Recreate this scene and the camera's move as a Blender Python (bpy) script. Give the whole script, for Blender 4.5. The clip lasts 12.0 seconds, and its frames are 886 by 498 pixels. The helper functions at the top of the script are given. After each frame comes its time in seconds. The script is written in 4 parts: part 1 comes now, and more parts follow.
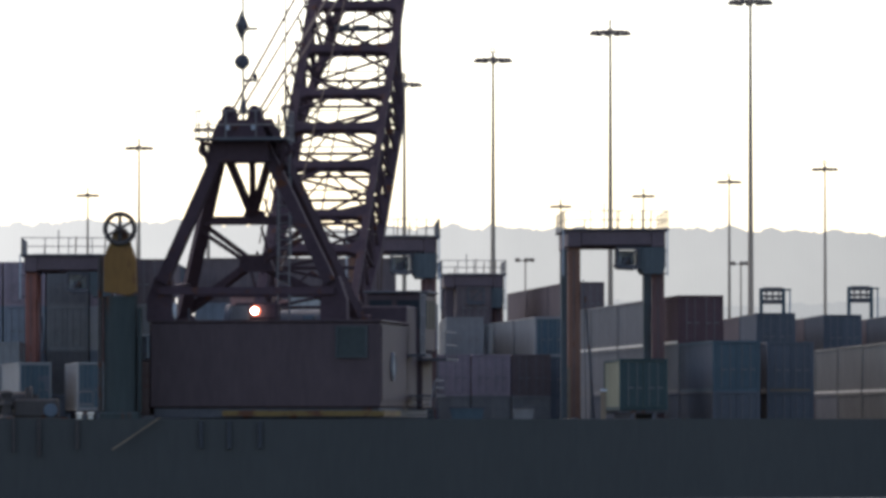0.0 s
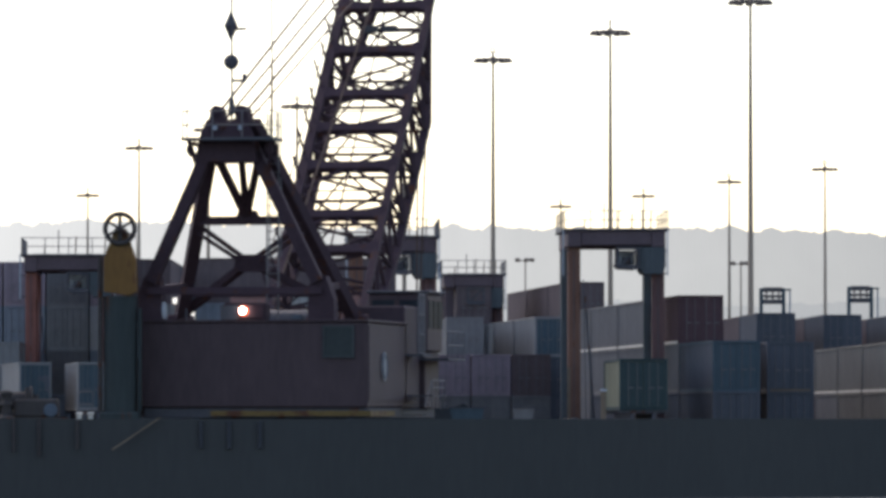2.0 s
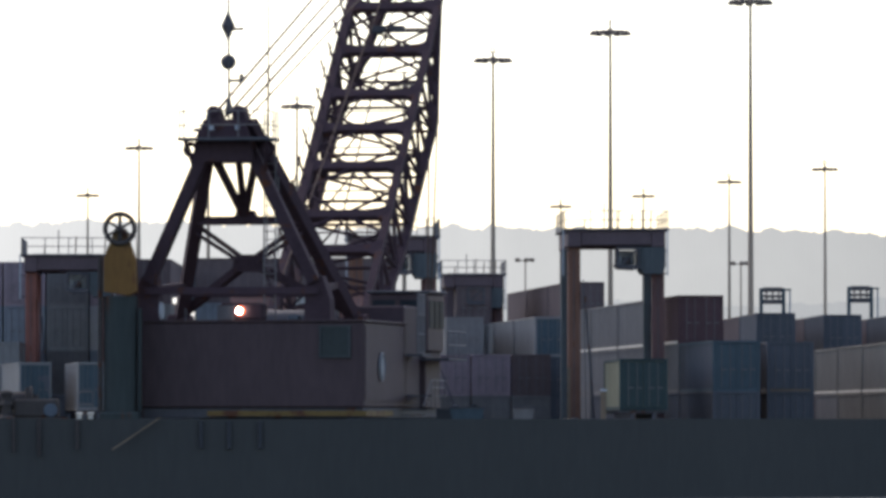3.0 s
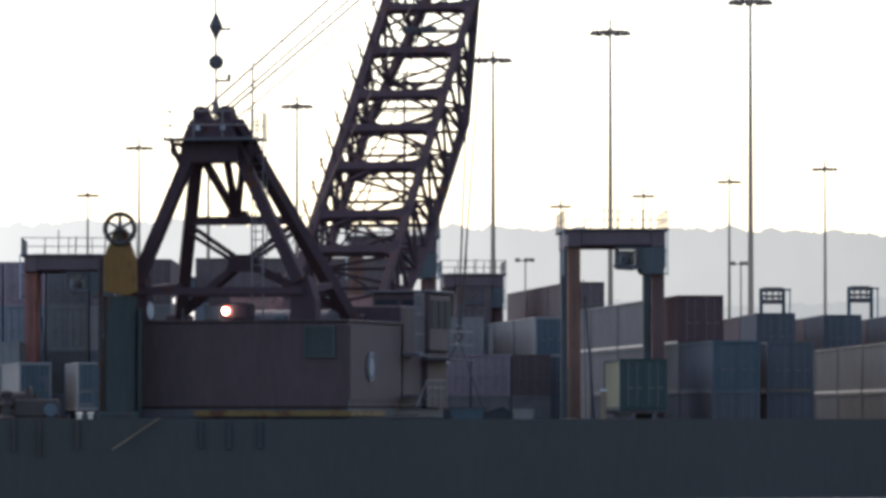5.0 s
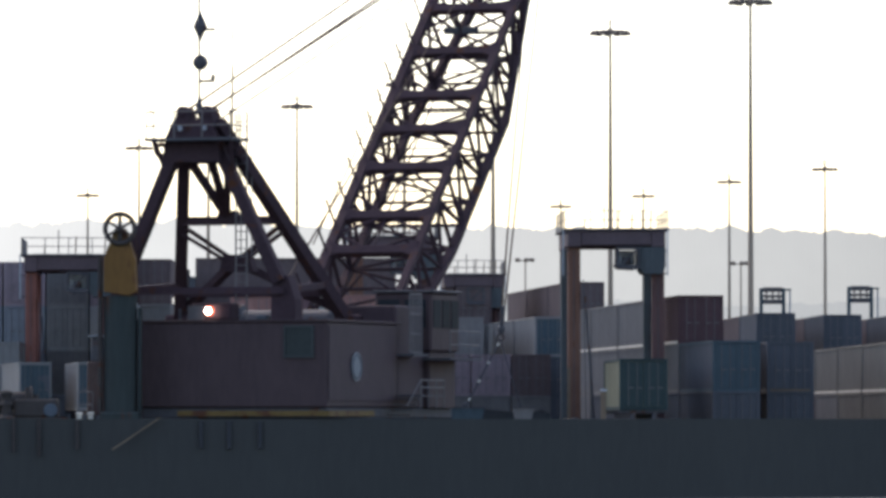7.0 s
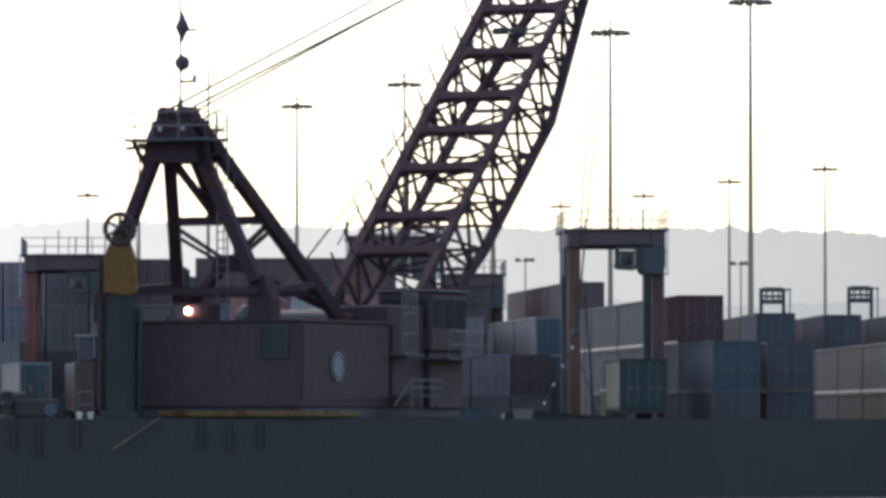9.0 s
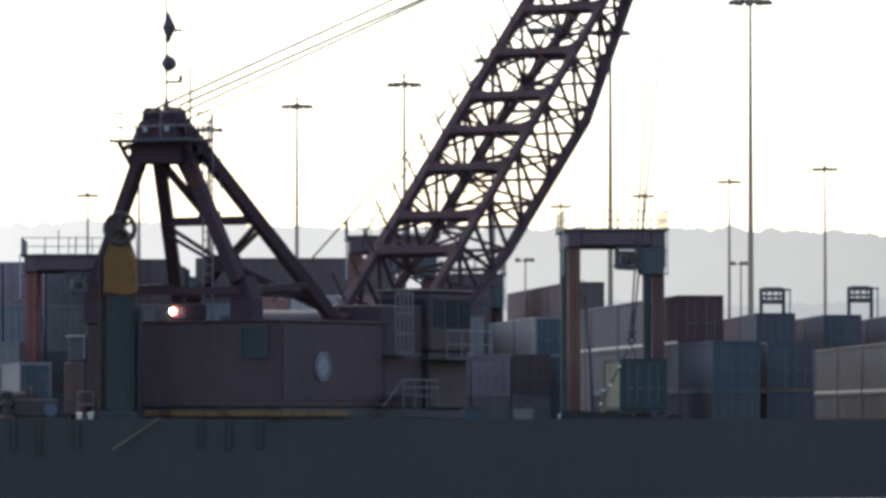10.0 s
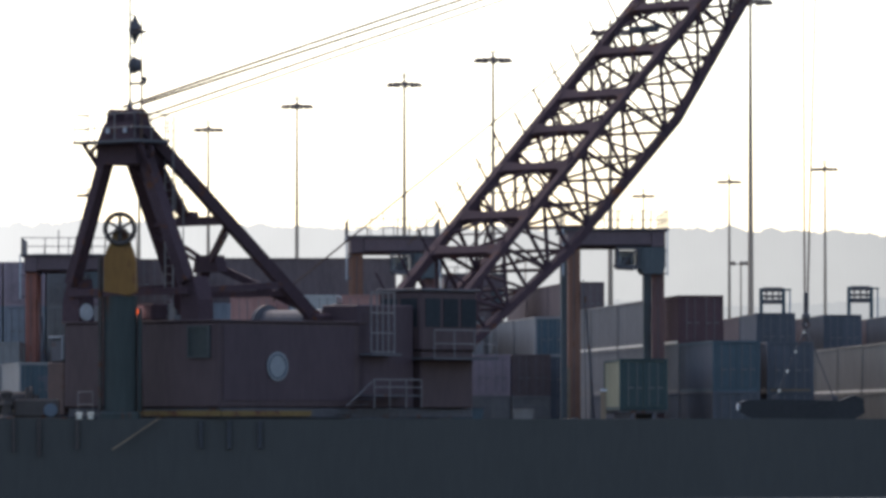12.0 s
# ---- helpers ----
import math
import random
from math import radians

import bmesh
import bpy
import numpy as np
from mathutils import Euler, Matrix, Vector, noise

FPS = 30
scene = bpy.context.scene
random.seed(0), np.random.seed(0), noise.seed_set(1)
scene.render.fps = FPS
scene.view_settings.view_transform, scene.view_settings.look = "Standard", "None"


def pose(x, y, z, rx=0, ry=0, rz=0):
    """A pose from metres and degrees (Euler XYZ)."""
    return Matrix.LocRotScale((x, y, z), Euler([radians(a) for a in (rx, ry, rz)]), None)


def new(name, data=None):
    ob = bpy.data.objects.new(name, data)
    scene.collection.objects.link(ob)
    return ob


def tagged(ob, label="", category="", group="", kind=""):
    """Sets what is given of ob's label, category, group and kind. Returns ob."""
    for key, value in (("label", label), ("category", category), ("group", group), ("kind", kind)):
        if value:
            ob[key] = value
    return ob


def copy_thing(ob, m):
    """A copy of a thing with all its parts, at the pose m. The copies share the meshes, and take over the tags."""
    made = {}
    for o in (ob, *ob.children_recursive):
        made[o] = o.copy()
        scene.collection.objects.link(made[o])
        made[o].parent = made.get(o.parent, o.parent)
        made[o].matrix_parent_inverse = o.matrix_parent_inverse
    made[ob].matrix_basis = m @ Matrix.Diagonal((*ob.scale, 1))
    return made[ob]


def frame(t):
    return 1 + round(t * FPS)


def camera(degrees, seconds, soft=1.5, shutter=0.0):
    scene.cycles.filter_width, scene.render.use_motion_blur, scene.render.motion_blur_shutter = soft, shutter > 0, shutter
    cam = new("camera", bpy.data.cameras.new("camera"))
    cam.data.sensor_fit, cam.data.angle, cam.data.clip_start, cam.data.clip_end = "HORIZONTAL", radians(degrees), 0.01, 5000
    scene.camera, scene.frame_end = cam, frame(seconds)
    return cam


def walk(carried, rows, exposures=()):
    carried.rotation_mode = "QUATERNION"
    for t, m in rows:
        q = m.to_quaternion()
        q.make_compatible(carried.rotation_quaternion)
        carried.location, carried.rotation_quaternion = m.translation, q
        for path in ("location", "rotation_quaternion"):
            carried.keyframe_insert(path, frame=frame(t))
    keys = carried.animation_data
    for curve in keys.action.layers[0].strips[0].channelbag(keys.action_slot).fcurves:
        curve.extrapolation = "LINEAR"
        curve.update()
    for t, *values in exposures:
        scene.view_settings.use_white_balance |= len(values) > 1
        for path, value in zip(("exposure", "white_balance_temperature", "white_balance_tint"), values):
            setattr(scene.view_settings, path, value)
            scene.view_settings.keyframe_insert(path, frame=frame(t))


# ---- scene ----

# ---------------------------------------------------------------- camera
EYE_Y, EYE_Z = -199.24, 2.72
cam = camera(9.0, 12.0, soft=3.5)
walk(cam, [(0.0, pose(0, EYE_Y, EYE_Z, 91.70, 0, 0)), (12.0, pose(0, EYE_Y, EYE_Z, 91.70, 0, 0))],
     exposures=[(0.0, 1.02, 6740, 13), (3.0, 1.04, 6740, 13), (5.0, 1.15, 6740, 13), (12.0, 1.17, 6740, 13)])

# ---------------------------------------------------------------- light: low sun ahead and to the left
SUN_EL, SUN_AZ = radians(48), radians(-18)
world = bpy.data.worlds.new("sky")
scene.world = world
world.use_nodes = True
wn = world.node_tree
sky = wn.nodes.new("ShaderNodeTexSky")
sky.sky_type, sky.sun_disc = "NISHITA", False
sky.sun_elevation, sky.sun_rotation = SUN_EL, SUN_AZ
sky.air_density, sky.dust_density, sky.ozone_density = 1.0, 2.0, 1.5
wn.nodes["Background"].inputs[1].default_value = 0.15
wn.links.new(sky.outputs[0], wn.nodes["Background"].inputs[0])
sun = new("sun", bpy.data.lights.new("sun", "SUN"))
sun.data.energy, sun.data.angle, sun.data.color = 0.4, radians(10), (1.0, 0.86, 0.68)
to_sun = Vector((math.sin(SUN_AZ) * math.cos(SUN_EL), math.cos(SUN_AZ) * math.cos(SUN_EL), math.sin(SUN_EL)))
sun.rotation_euler = to_sun.to_track_quat("Z", "Y").to_euler()


# ---------------------------------------------------------------- materials
def material(name, colour, rough=0.6, metal=0.0, grain=6.0, stain=0.5, vary=0.25, rust=0.0, bump=0.15, streak=1.0, spec=0.2):
    """Painted or raw surface: fine grain, broad stains, optional rust patches, small relief."""
    m = bpy.data.materials.new(name)
    m.use_nodes = True
    t = m.node_tree
    b = t.nodes["Principled BSDF"]
    co = t.nodes.new("ShaderNodeTexCoord")
    mp = t.nodes.new("ShaderNodeMapping")
    mp.inputs["Scale"].default_value = (1, 1, 1 / streak)
    t.links.new(co.outputs["Object"], mp.inputs[0])
    fine, broad = t.nodes.new("ShaderNodeTexNoise"), t.nodes.new("ShaderNodeTexNoise")
    fine.inputs["Scale"].default_value, broad.inputs["Scale"].default_value = grain, stain
    fine.inputs["Detail"].default_value, broad.inputs["Detail"].default_value = 6, 4
    t.links.new(mp.outputs[0], fine.inputs["Vector"])
    t.links.new(mp.outputs[0], broad.inputs["Vector"])
    info = t.nodes.new("ShaderNodeObjectInfo")
    add = t.nodes.new("ShaderNodeMath")
    add.operation = "ADD"
    t.links.new(fine.outputs["Fac"], add.inputs[0])
    t.links.new(broad.outputs["Fac"], add.inputs[1])
    add2 = t.nodes.new("ShaderNodeMath")
    add2.operation = "MULTIPLY_ADD"
    add2.inputs[1].default_value = 0.35
    t.links.new(info.outputs["Random"], add2.inputs[0])
    t.links.new(add.outputs[0], add2.inputs[2])
    ramp = t.nodes.new("ShaderNodeMapRange")
    ramp.inputs["From Min"].default_value, ramp.inputs["From Max"].default_value = 0.7, 1.6
    ramp.inputs["To Min"].default_value, ramp.inputs["To Max"].default_value = 1 - vary, 1 + vary
    t.links.new(add2.outputs[0], ramp.inputs[0])
    mul = t.nodes.new("ShaderNodeVectorMath")
    mul.operation = "SCALE"
    mul.inputs[0].default_value = colour
    t.links.new(ramp.outputs[0], mul.inputs["Scale"])
    last = mul.outputs[0]
    if rust:
        rn = t.nodes.new("ShaderNodeTexNoise")
        rn.inputs["Scale"].default_value, rn.inputs["Detail"].default_value = 1.7, 8
        t.links.new(mp.outputs[0], rn.inputs["Vector"])
        rr = t.nodes.new("ShaderNodeMapRange")
        rr.inputs["From Min"].default_value, rr.inputs["From Max"].default_value = 0.62 - 0.25 * rust, 0.72 - 0.2 * rust
        t.links.new(rn.outputs["Fac"], rr.inputs[0])
        mix = t.nodes.new("ShaderNodeMix")
        mix.data_type = "RGBA"
        t.links.new(rr.outputs[0], mix.inputs[0])
        t.links.new(last, mix.inputs[6])
        mix.inputs[7].default_value = (0.09, 0.035, 0.018, 1)
        last = mix.outputs[2]
    t.links.new(last, b.inputs["Base Color"])
    b.inputs["Roughness"].default_value, b.inputs["Metallic"].default_value = rough, metal
    b.inputs["Specular IOR Level"].default_value = spec
    bp = t.nodes.new("ShaderNodeBump")
    bp.inputs["Strength"].default_value, bp.inputs["Distance"].default_value = bump, 0.02
    t.links.new(fine.outputs["Fac"], bp.inputs["Height"])
    t.links.new(bp.outputs[0], b.inputs["Normal"])
    return m


def glowing(name, colour, strength):
    m = bpy.data.materials.new(name)
    m.use_nodes = True
    b = m.node_tree.nodes["Principled BSDF"]
    b.inputs["Base Color"].default_value = (0, 0, 0, 1)
    b.inputs["Emission Color"].default_value = (*colour, 1)
    b.inputs["Emission Strength"].default_value = strength
    return m


STEEL_RED = material("crane_red_paint", (0.056, 0.035, 0.041), 0.85, rust=0.05, spec=0.12)
HOUSE_RED = material("house_red_paint", (0.066, 0.043, 0.045), 0.65, stain=0.35, streak=4)
# Side plating, a little darker than the house red.
HOUSE_SIDE = material("house_side_paint", (0.057, 0.037, 0.043), 0.65, stain=0.35, streak=4)
STEEL_DARK = material("dark_steel", (0.076, 0.072, 0.078), 0.7, 0.0, rust=0.1)
CABLE = material("wire_rope", (0.075, 0.046, 0.036), 0.8)
GREY_RAIL = material("galvanised_rail", (0.15, 0.14, 0.14), 0.7, 0.2)
EMBLEM = material("faded_emblem_paint", (0.17, 0.18, 0.19), 0.6)
PALE_GREY = material("pale_grey_paint", (0.36, 0.38, 0.40), 0.6)
YELLOW = material("worn_yellow_paint", (0.2, 0.1, 0.03), 0.7, rust=0.35, streak=3)
YELLOW_DULL = material("dull_yellow_paint", (0.14, 0.088, 0.03), 0.65, rust=0.5)
HULL = material("black_hull_paint", (0.055, 0.054, 0.051), 0.85, stain=0.12, vary=0.12, streak=6, bump=0.05, spec=0.2)
DECK = material("deck_plate", (0.07, 0.064, 0.06), 0.9, rust=0.5, spec=0.2)
# Weathered timber, also the tan of painted lit edges.
TIMBER_AND_LIT_EDGE = material("weathered_timber_and_lit_edge", (0.16, 0.12, 0.085), 0.85, grain=14, streak=8)
RUBBER = material("tyre_rubber", (0.05, 0.05, 0.054), 0.85)
ORANGE = material("straddle_orange_paint", (0.165, 0.085, 0.06), 0.75, rust=0.1, streak=5)
STRADDLE = material("straddle_body_paint", (0.098, 0.07, 0.076), 0.75)
SPUD_PAINT = material("spud_dark_green_paint", (0.040, 0.047, 0.045), 0.85, rust=0.1, streak=6)
LOAD_BLACK = material("sooty_steel", (0.034, 0.034, 0.036), 0.85)
RED_BROWN = material("straddle_red_brown_paint", (0.2, 0.08, 0.062), 0.75, rust=0.1, streak=5)
DARK_BROWN = material("straddle_dark_brown_paint", (0.12, 0.065, 0.06), 0.75, streak=5)
LEG_SLATE = material("straddle_slate_paint", (0.075, 0.085, 0.09), 0.75, streak=5)
SLATE = material("slate_blue_paint", (0.07, 0.085, 0.105), 0.6)
MAST = material("mast_galvanised", (0.30, 0.235, 0.18), 0.55, 0.3, streak=10)
MAST_DARK = material("lamp_head_grey", (0.17, 0.13, 0.105), 0.6, 0.2)
BLUE_STEEL = material("blue_lift_paint", (0.035, 0.065, 0.085), 0.5)
CONCRETE = material("quay_concrete", (0.26, 0.25, 0.23), 0.9, stain=0.2)
GROUND = material("asphalt_yard", (0.06, 0.06, 0.06), 0.9, stain=0.05, vary=0.35)
RUSTY = material("rusty_machinery", (0.06, 0.05, 0.046), 0.9, rust=0.15, spec=0.2)
LAMP_GLOW = glowing("lamp_glow", (1.0, 0.95, 0.88), 14.0)
# Glow of the bright spots added in the yard.
SPOT_GLOW = glowing("bright_spot_glow", (1.0, 1.0, 0.95), 0.7)
# White for painted highlights: container rails, chain links, bitts.
WHITE_HIGHLIGHT = material("white_highlight_paint", (0.62, 0.57, 0.48), 0.6)
LAMP_FRINGE = glowing("lamp_fringe_red", (1.0, 0.14, 0.03), 1.5)
CONTAINER = {
    "white": material("white_container_paint", (0.33, 0.32, 0.305), 0.85, streak=3, spec=0.2),
    "pale": material("pale_grey_container_paint", (0.185, 0.18, 0.175), 0.85, streak=3, spec=0.2),
    "beige": material("beige_container_paint", (0.165, 0.151, 0.13), 0.85, streak=3, spec=0.2),
    "grey": material("grey_container_paint", (0.158, 0.149, 0.143), 0.85, streak=3, spec=0.2),
    "blue": material("blue_container_paint", (0.060, 0.083, 0.097), 0.85, streak=3, spec=0.2),
    "slate": material("slate_container_paint", (0.18, 0.195, 0.215), 0.85, streak=3, spec=0.2),
    "navy": material("navy_container_paint", (0.080, 0.083, 0.094), 0.85, streak=3, spec=0.2),
    "red": material("red_container_paint", (0.092, 0.052, 0.055), 0.85, streak=3, spec=0.2),
    "brown": material("brown_container_paint", (0.118, 0.087, 0.086), 0.85, streak=3, spec=0.2),
    "green": material("green_container_paint", (0.038, 0.056, 0.056), 0.85, streak=3, spec=0.2),
    "pink": material("faded_red_container_paint", (0.30, 0.16, 0.14), 0.85, rust=0.1, streak=3),
    "plum": material("plum_container_paint", (0.25, 0.195, 0.21), 0.85, streak=3, spec=0.2),
    "olive": material("sunlit_green_side_paint", (0.2, 0.19, 0.13), 0.85, streak=3, spec=0.2),
}


def water_material():
    m = bpy.data.materials.new("harbour_water")
    m.use_nodes = True
    t = m.node_tree
    b = t.nodes["Principled BSDF"]
    b.inputs["Base Color"].default_value = (0.02, 0.03, 0.035, 1)
    b.inputs["Roughness"].default_value = 0.65
    co, n = t.nodes.new("ShaderNodeTexCoord"), t.nodes.new("ShaderNodeTexNoise")
    n.inputs["Scale"].default_value, n.inputs["Detail"].default_value = 1.2, 5
    t.links.new(co.outputs["Object"], n.inputs["Vector"])
    bp = t.nodes.new("ShaderNodeBump")
    bp.inputs["Strength"].default_value, bp.inputs["Distance"].default_value = 1.0, 0.6
    t.links.new(n.outputs["Fac"], bp.inputs["Height"])
    t.links.new(bp.outputs[0], b.inputs["Normal"])
    return m


WATER = water_material()


# ---------------------------------------------------------------- mesh helpers
def add_box(bm, x0, x1, y0, y1, z0, z1, bevel=0.0):
    g = bmesh.ops.create_cube(bm, size=1)["verts"]
    for v in g:
        v.co = Vector(((x0 + x1) / 2 + v.co.x * (x1 - x0), (y0 + y1) / 2 + v.co.y * (y1 - y0), (z0 + z1) / 2 + v.co.z * (z1 - z0)))
    if bevel:
        edges = list({e for v in g for e in v.link_edges})
        bmesh.ops.bevel(bm, geom=edges, offset=bevel, segments=1, affect="EDGES")
    return bm


def beam(bm, a, b, w, h=None, sides=4):
    """A straight bar from a to b: a rectangular one w by h, or a round one with more sides."""
    a, b = Vector(a), Vector(b)
    h = h or w
    q = (b - a).to_track_quat("Z", "Y").to_matrix()
    rings = []
    for p in (a, b):
        ring = []
        for i in range(sides):
            ang = 2 * math.pi * (i + 0.5) / sides
            k = math.sqrt(2) / 2 if sides == 4 else 0.5
            ring.append(bm.verts.new(p + q @ Vector((math.cos(ang) * w * k, math.sin(ang) * h * k, 0))))
        rings.append(ring)
    for i in range(sides):
        j = (i + 1) % sides
        bm.faces.new((rings[0][i], rings[0][j], rings[1][j], rings[1][i]))
    bm.faces.new(rings[0][::-1])
    bm.faces.new(rings[1])
    return bm


def lathe(bm, profile, seg=20, centre=(0, 0, 0), axis="Z"):
    """A turned solid from (radius, height) pairs."""
    c = Vector(centre)
    rings = []
    for r, h in profile:
        ring = []
        for i in range(seg):
            a = 2 * math.pi * i / seg
            p = Vector((r * math.cos(a), r * math.sin(a), h))
            if axis == "Y":
                p = Vector((p.x, p.z, p.y))
            if axis == "X":
                p = Vector((p.z, p.x, p.y))
            ring.append(bm.verts.new(c + p))
        rings.append(ring)
    for r0, r1 in zip(rings, rings[1:]):
        for i in range(seg):
            j = (i + 1) % seg
            bm.faces.new((r0[i], r0[j], r1[j], r1[i]))
    bm.faces.new(rings[0][::-1])
    bm.faces.new(rings[-1])
    return bm


def prism(bm, outline, y0, y1):
    """A plate: an outline in x and z drawn out from y0 to y1."""
    a = [bm.verts.new((x, y0, z)) for x, z in outline]
    b = [bm.verts.new((x, y1, z)) for x, z in outline]
    n = len(a)
    for i in range(n):
        j = (i + 1) % n
        bm.faces.new((a[i], a[j], b[j], b[i]))
    bm.faces.new(a[::-1])
    bm.faces.new(b)
    return bm


def slab(outline, z0, z1):
    """A plate: an outline in x and y drawn out from z0 to z1."""
    bm = bmesh.new()
    a = [bm.verts.new((x, y, z0)) for x, y in outline]
    b = [bm.verts.new((x, y, z1)) for x, y in outline]
    for i in range(len(a)):
        j = (i + 1) % len(a)
        bm.faces.new((a[i], a[j], b[j], b[i]))
    bm.faces.new(a[::-1])
    bm.faces.new(b)
    bmesh.ops.recalc_face_normals(bm, faces=bm.faces)
    return bm


def torus(bm, major, minor, centre, axis="Y", seg=28, tube=8):
    c = Vector(centre)
    rings = []
    for i in range(seg):
        a = 2 * math.pi * i / seg
        ring = []
        for j in range(tube):
            b = 2 * math.pi * j / tube
            r = major + minor * math.cos(b)
            p = Vector((r * math.cos(a), minor * math.sin(b), r * math.sin(a)))
            if axis == "Z":
                p = Vector((p.x, p.z, p.y))
            if axis == "X":
                p = Vector((p.y, p.x, p.z))
            ring.append(bm.verts.new(c + p))
        rings.append(ring)
    for i in range(seg):
        r0, r1 = rings[i], rings[(i + 1) % seg]
        for j in range(tube):
            k = (j + 1) % tube
            bm.faces.new((r0[j], r1[j], r1[k], r0[k]))
    return bm


def mesh_of(bm, name, mat):
    bmesh.ops.recalc_face_normals(bm, faces=bm.faces)
    me = bpy.data.meshes.new(name)
    bm.to_mesh(me)
    bm.free()
    me.materials.append(mat)
    return me


def part(name, bm, mat, parent, label=""):
    ob = new(name, mesh_of(bm, name, mat))
    ob.parent = parent
    return tagged(ob, label) if label else ob


def thing(name, label, category, m=None, group="", kind=""):
    ob = new(name)
    ob.matrix_basis = m or Matrix()
    return tagged(ob, label, category, group, kind)


def setting(name, bm, mat, label, category):
    return tagged(new(name, mesh_of(bm, name, mat)), label, category, kind="structure")


def box(*a, bevel=0.0):
    return add_box(bmesh.new(), *a, bevel=bevel)


def bar(a, b, w, h=None, sides=4):
    return beam(bmesh.new(), a, b, w, h, sides)


# ---------------------------------------------------------------- water, quay, yard, hills
YARD_Z = 1.4
WATER_Z = -0.1
water_bm = bmesh.new()
bmesh.ops.create_grid(water_bm, x_segments=1, y_segments=1, size=1)
for v in water_bm.verts:
    v.co = Vector((v.co.x * 2500, -1100 + v.co.y * 1165, WATER_Z))
setting("water", water_bm, WATER, "dull grey harbour water with small ripples", "water")

ground_bm = bmesh.new()
bmesh.ops.create_grid(ground_bm, x_segments=2, y_segments=2, size=1)
for v in ground_bm.verts:
    v.co = Vector((v.co.x * 2500, 2400 + v.co.y * 2352, YARD_Z))
setting("ground", ground_bm, GROUND, "dark asphalt of the container yard", "ground")
setting("quay_wall", box(-400, 400, 46, 48, -3, YARD_Z + 0.15, bevel=0.05), CONCRETE, "concrete quay edge along the container yard", "quay")


def hill(name, distance, base, rise, rough, mat, label, phase):
    """A long wooded ridge far off, with a tree-top outline."""
    bm = bmesh.new()
    n = 340
    half = distance * 0.12
    low, top, back = [], [], []
    for i in range(n + 1):
        x = -half + 2 * half * i / n
        s = x / distance
        h = base + rise * noise.noise(Vector((s * 30 + phase, 0, 0))) + rough * noise.noise(Vector((s * 260, phase, 3)))
        h -= 45 * s
        h += 3.0 * math.exp(-((s + 0.066) / 0.0016) ** 2) + 2.2 * math.exp(-((s + 0.0775) / 0.0015) ** 2)
        h += rough * 0.5 * noise.noise(Vector((s * 900, phase, 7)))
        low.append(bm.verts.new((x, EYE_Y + distance, YARD_Z)))
        top.append(bm.verts.new((x, EYE_Y + distance + 60, h)))
        back.append(bm.verts.new((x, EYE_Y + distance + 260, h * 0.9)))
    for i in range(n):
        bm.faces.new((low[i], low[i + 1], top[i + 1], top[i]))
        bm.faces.new((top[i], top[i + 1], back[i + 1], back[i]))
    return setting(name, bm, mat, label, "hill")


# Dark woods with the pale air haze painted on as emission.
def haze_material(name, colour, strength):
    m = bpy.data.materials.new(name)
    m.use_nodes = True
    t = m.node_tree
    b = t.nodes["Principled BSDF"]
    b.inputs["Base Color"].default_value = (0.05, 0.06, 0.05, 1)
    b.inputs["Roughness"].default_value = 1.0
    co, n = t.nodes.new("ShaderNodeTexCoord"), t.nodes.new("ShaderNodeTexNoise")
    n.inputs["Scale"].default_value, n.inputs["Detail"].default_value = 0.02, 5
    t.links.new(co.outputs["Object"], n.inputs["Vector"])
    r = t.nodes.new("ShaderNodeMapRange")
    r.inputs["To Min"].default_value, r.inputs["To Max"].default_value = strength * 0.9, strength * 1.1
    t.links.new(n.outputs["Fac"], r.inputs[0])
    # The haze glow is brighter on the sun's side and fades eastwards.
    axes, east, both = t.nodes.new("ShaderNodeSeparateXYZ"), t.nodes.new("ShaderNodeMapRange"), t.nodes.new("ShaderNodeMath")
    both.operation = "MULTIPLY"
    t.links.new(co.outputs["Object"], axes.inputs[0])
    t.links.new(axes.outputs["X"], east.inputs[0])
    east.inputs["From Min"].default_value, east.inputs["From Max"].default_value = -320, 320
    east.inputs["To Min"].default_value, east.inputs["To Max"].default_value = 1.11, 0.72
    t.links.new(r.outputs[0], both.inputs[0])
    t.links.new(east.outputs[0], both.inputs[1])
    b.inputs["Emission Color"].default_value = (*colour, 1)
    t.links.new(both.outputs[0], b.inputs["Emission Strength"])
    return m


hill("backdrop_ridge", 3900, 136, 3, 5.2, haze_material("distant_woods_haze_glow", (0.88, 0.91, 0.92), 0.385), "hazy wooded ridge far behind the port", 2.0)
hill("backdrop_slope", 3000, 67, 7, 2.5, haze_material("nearer_woods_haze_glow", (0.85, 0.89, 0.92), 0.315), "lower hazy wooded slope below the ridge", 9.0)

# ---------------------------------------------------------------- crane barge
DECK_Z = 2.56


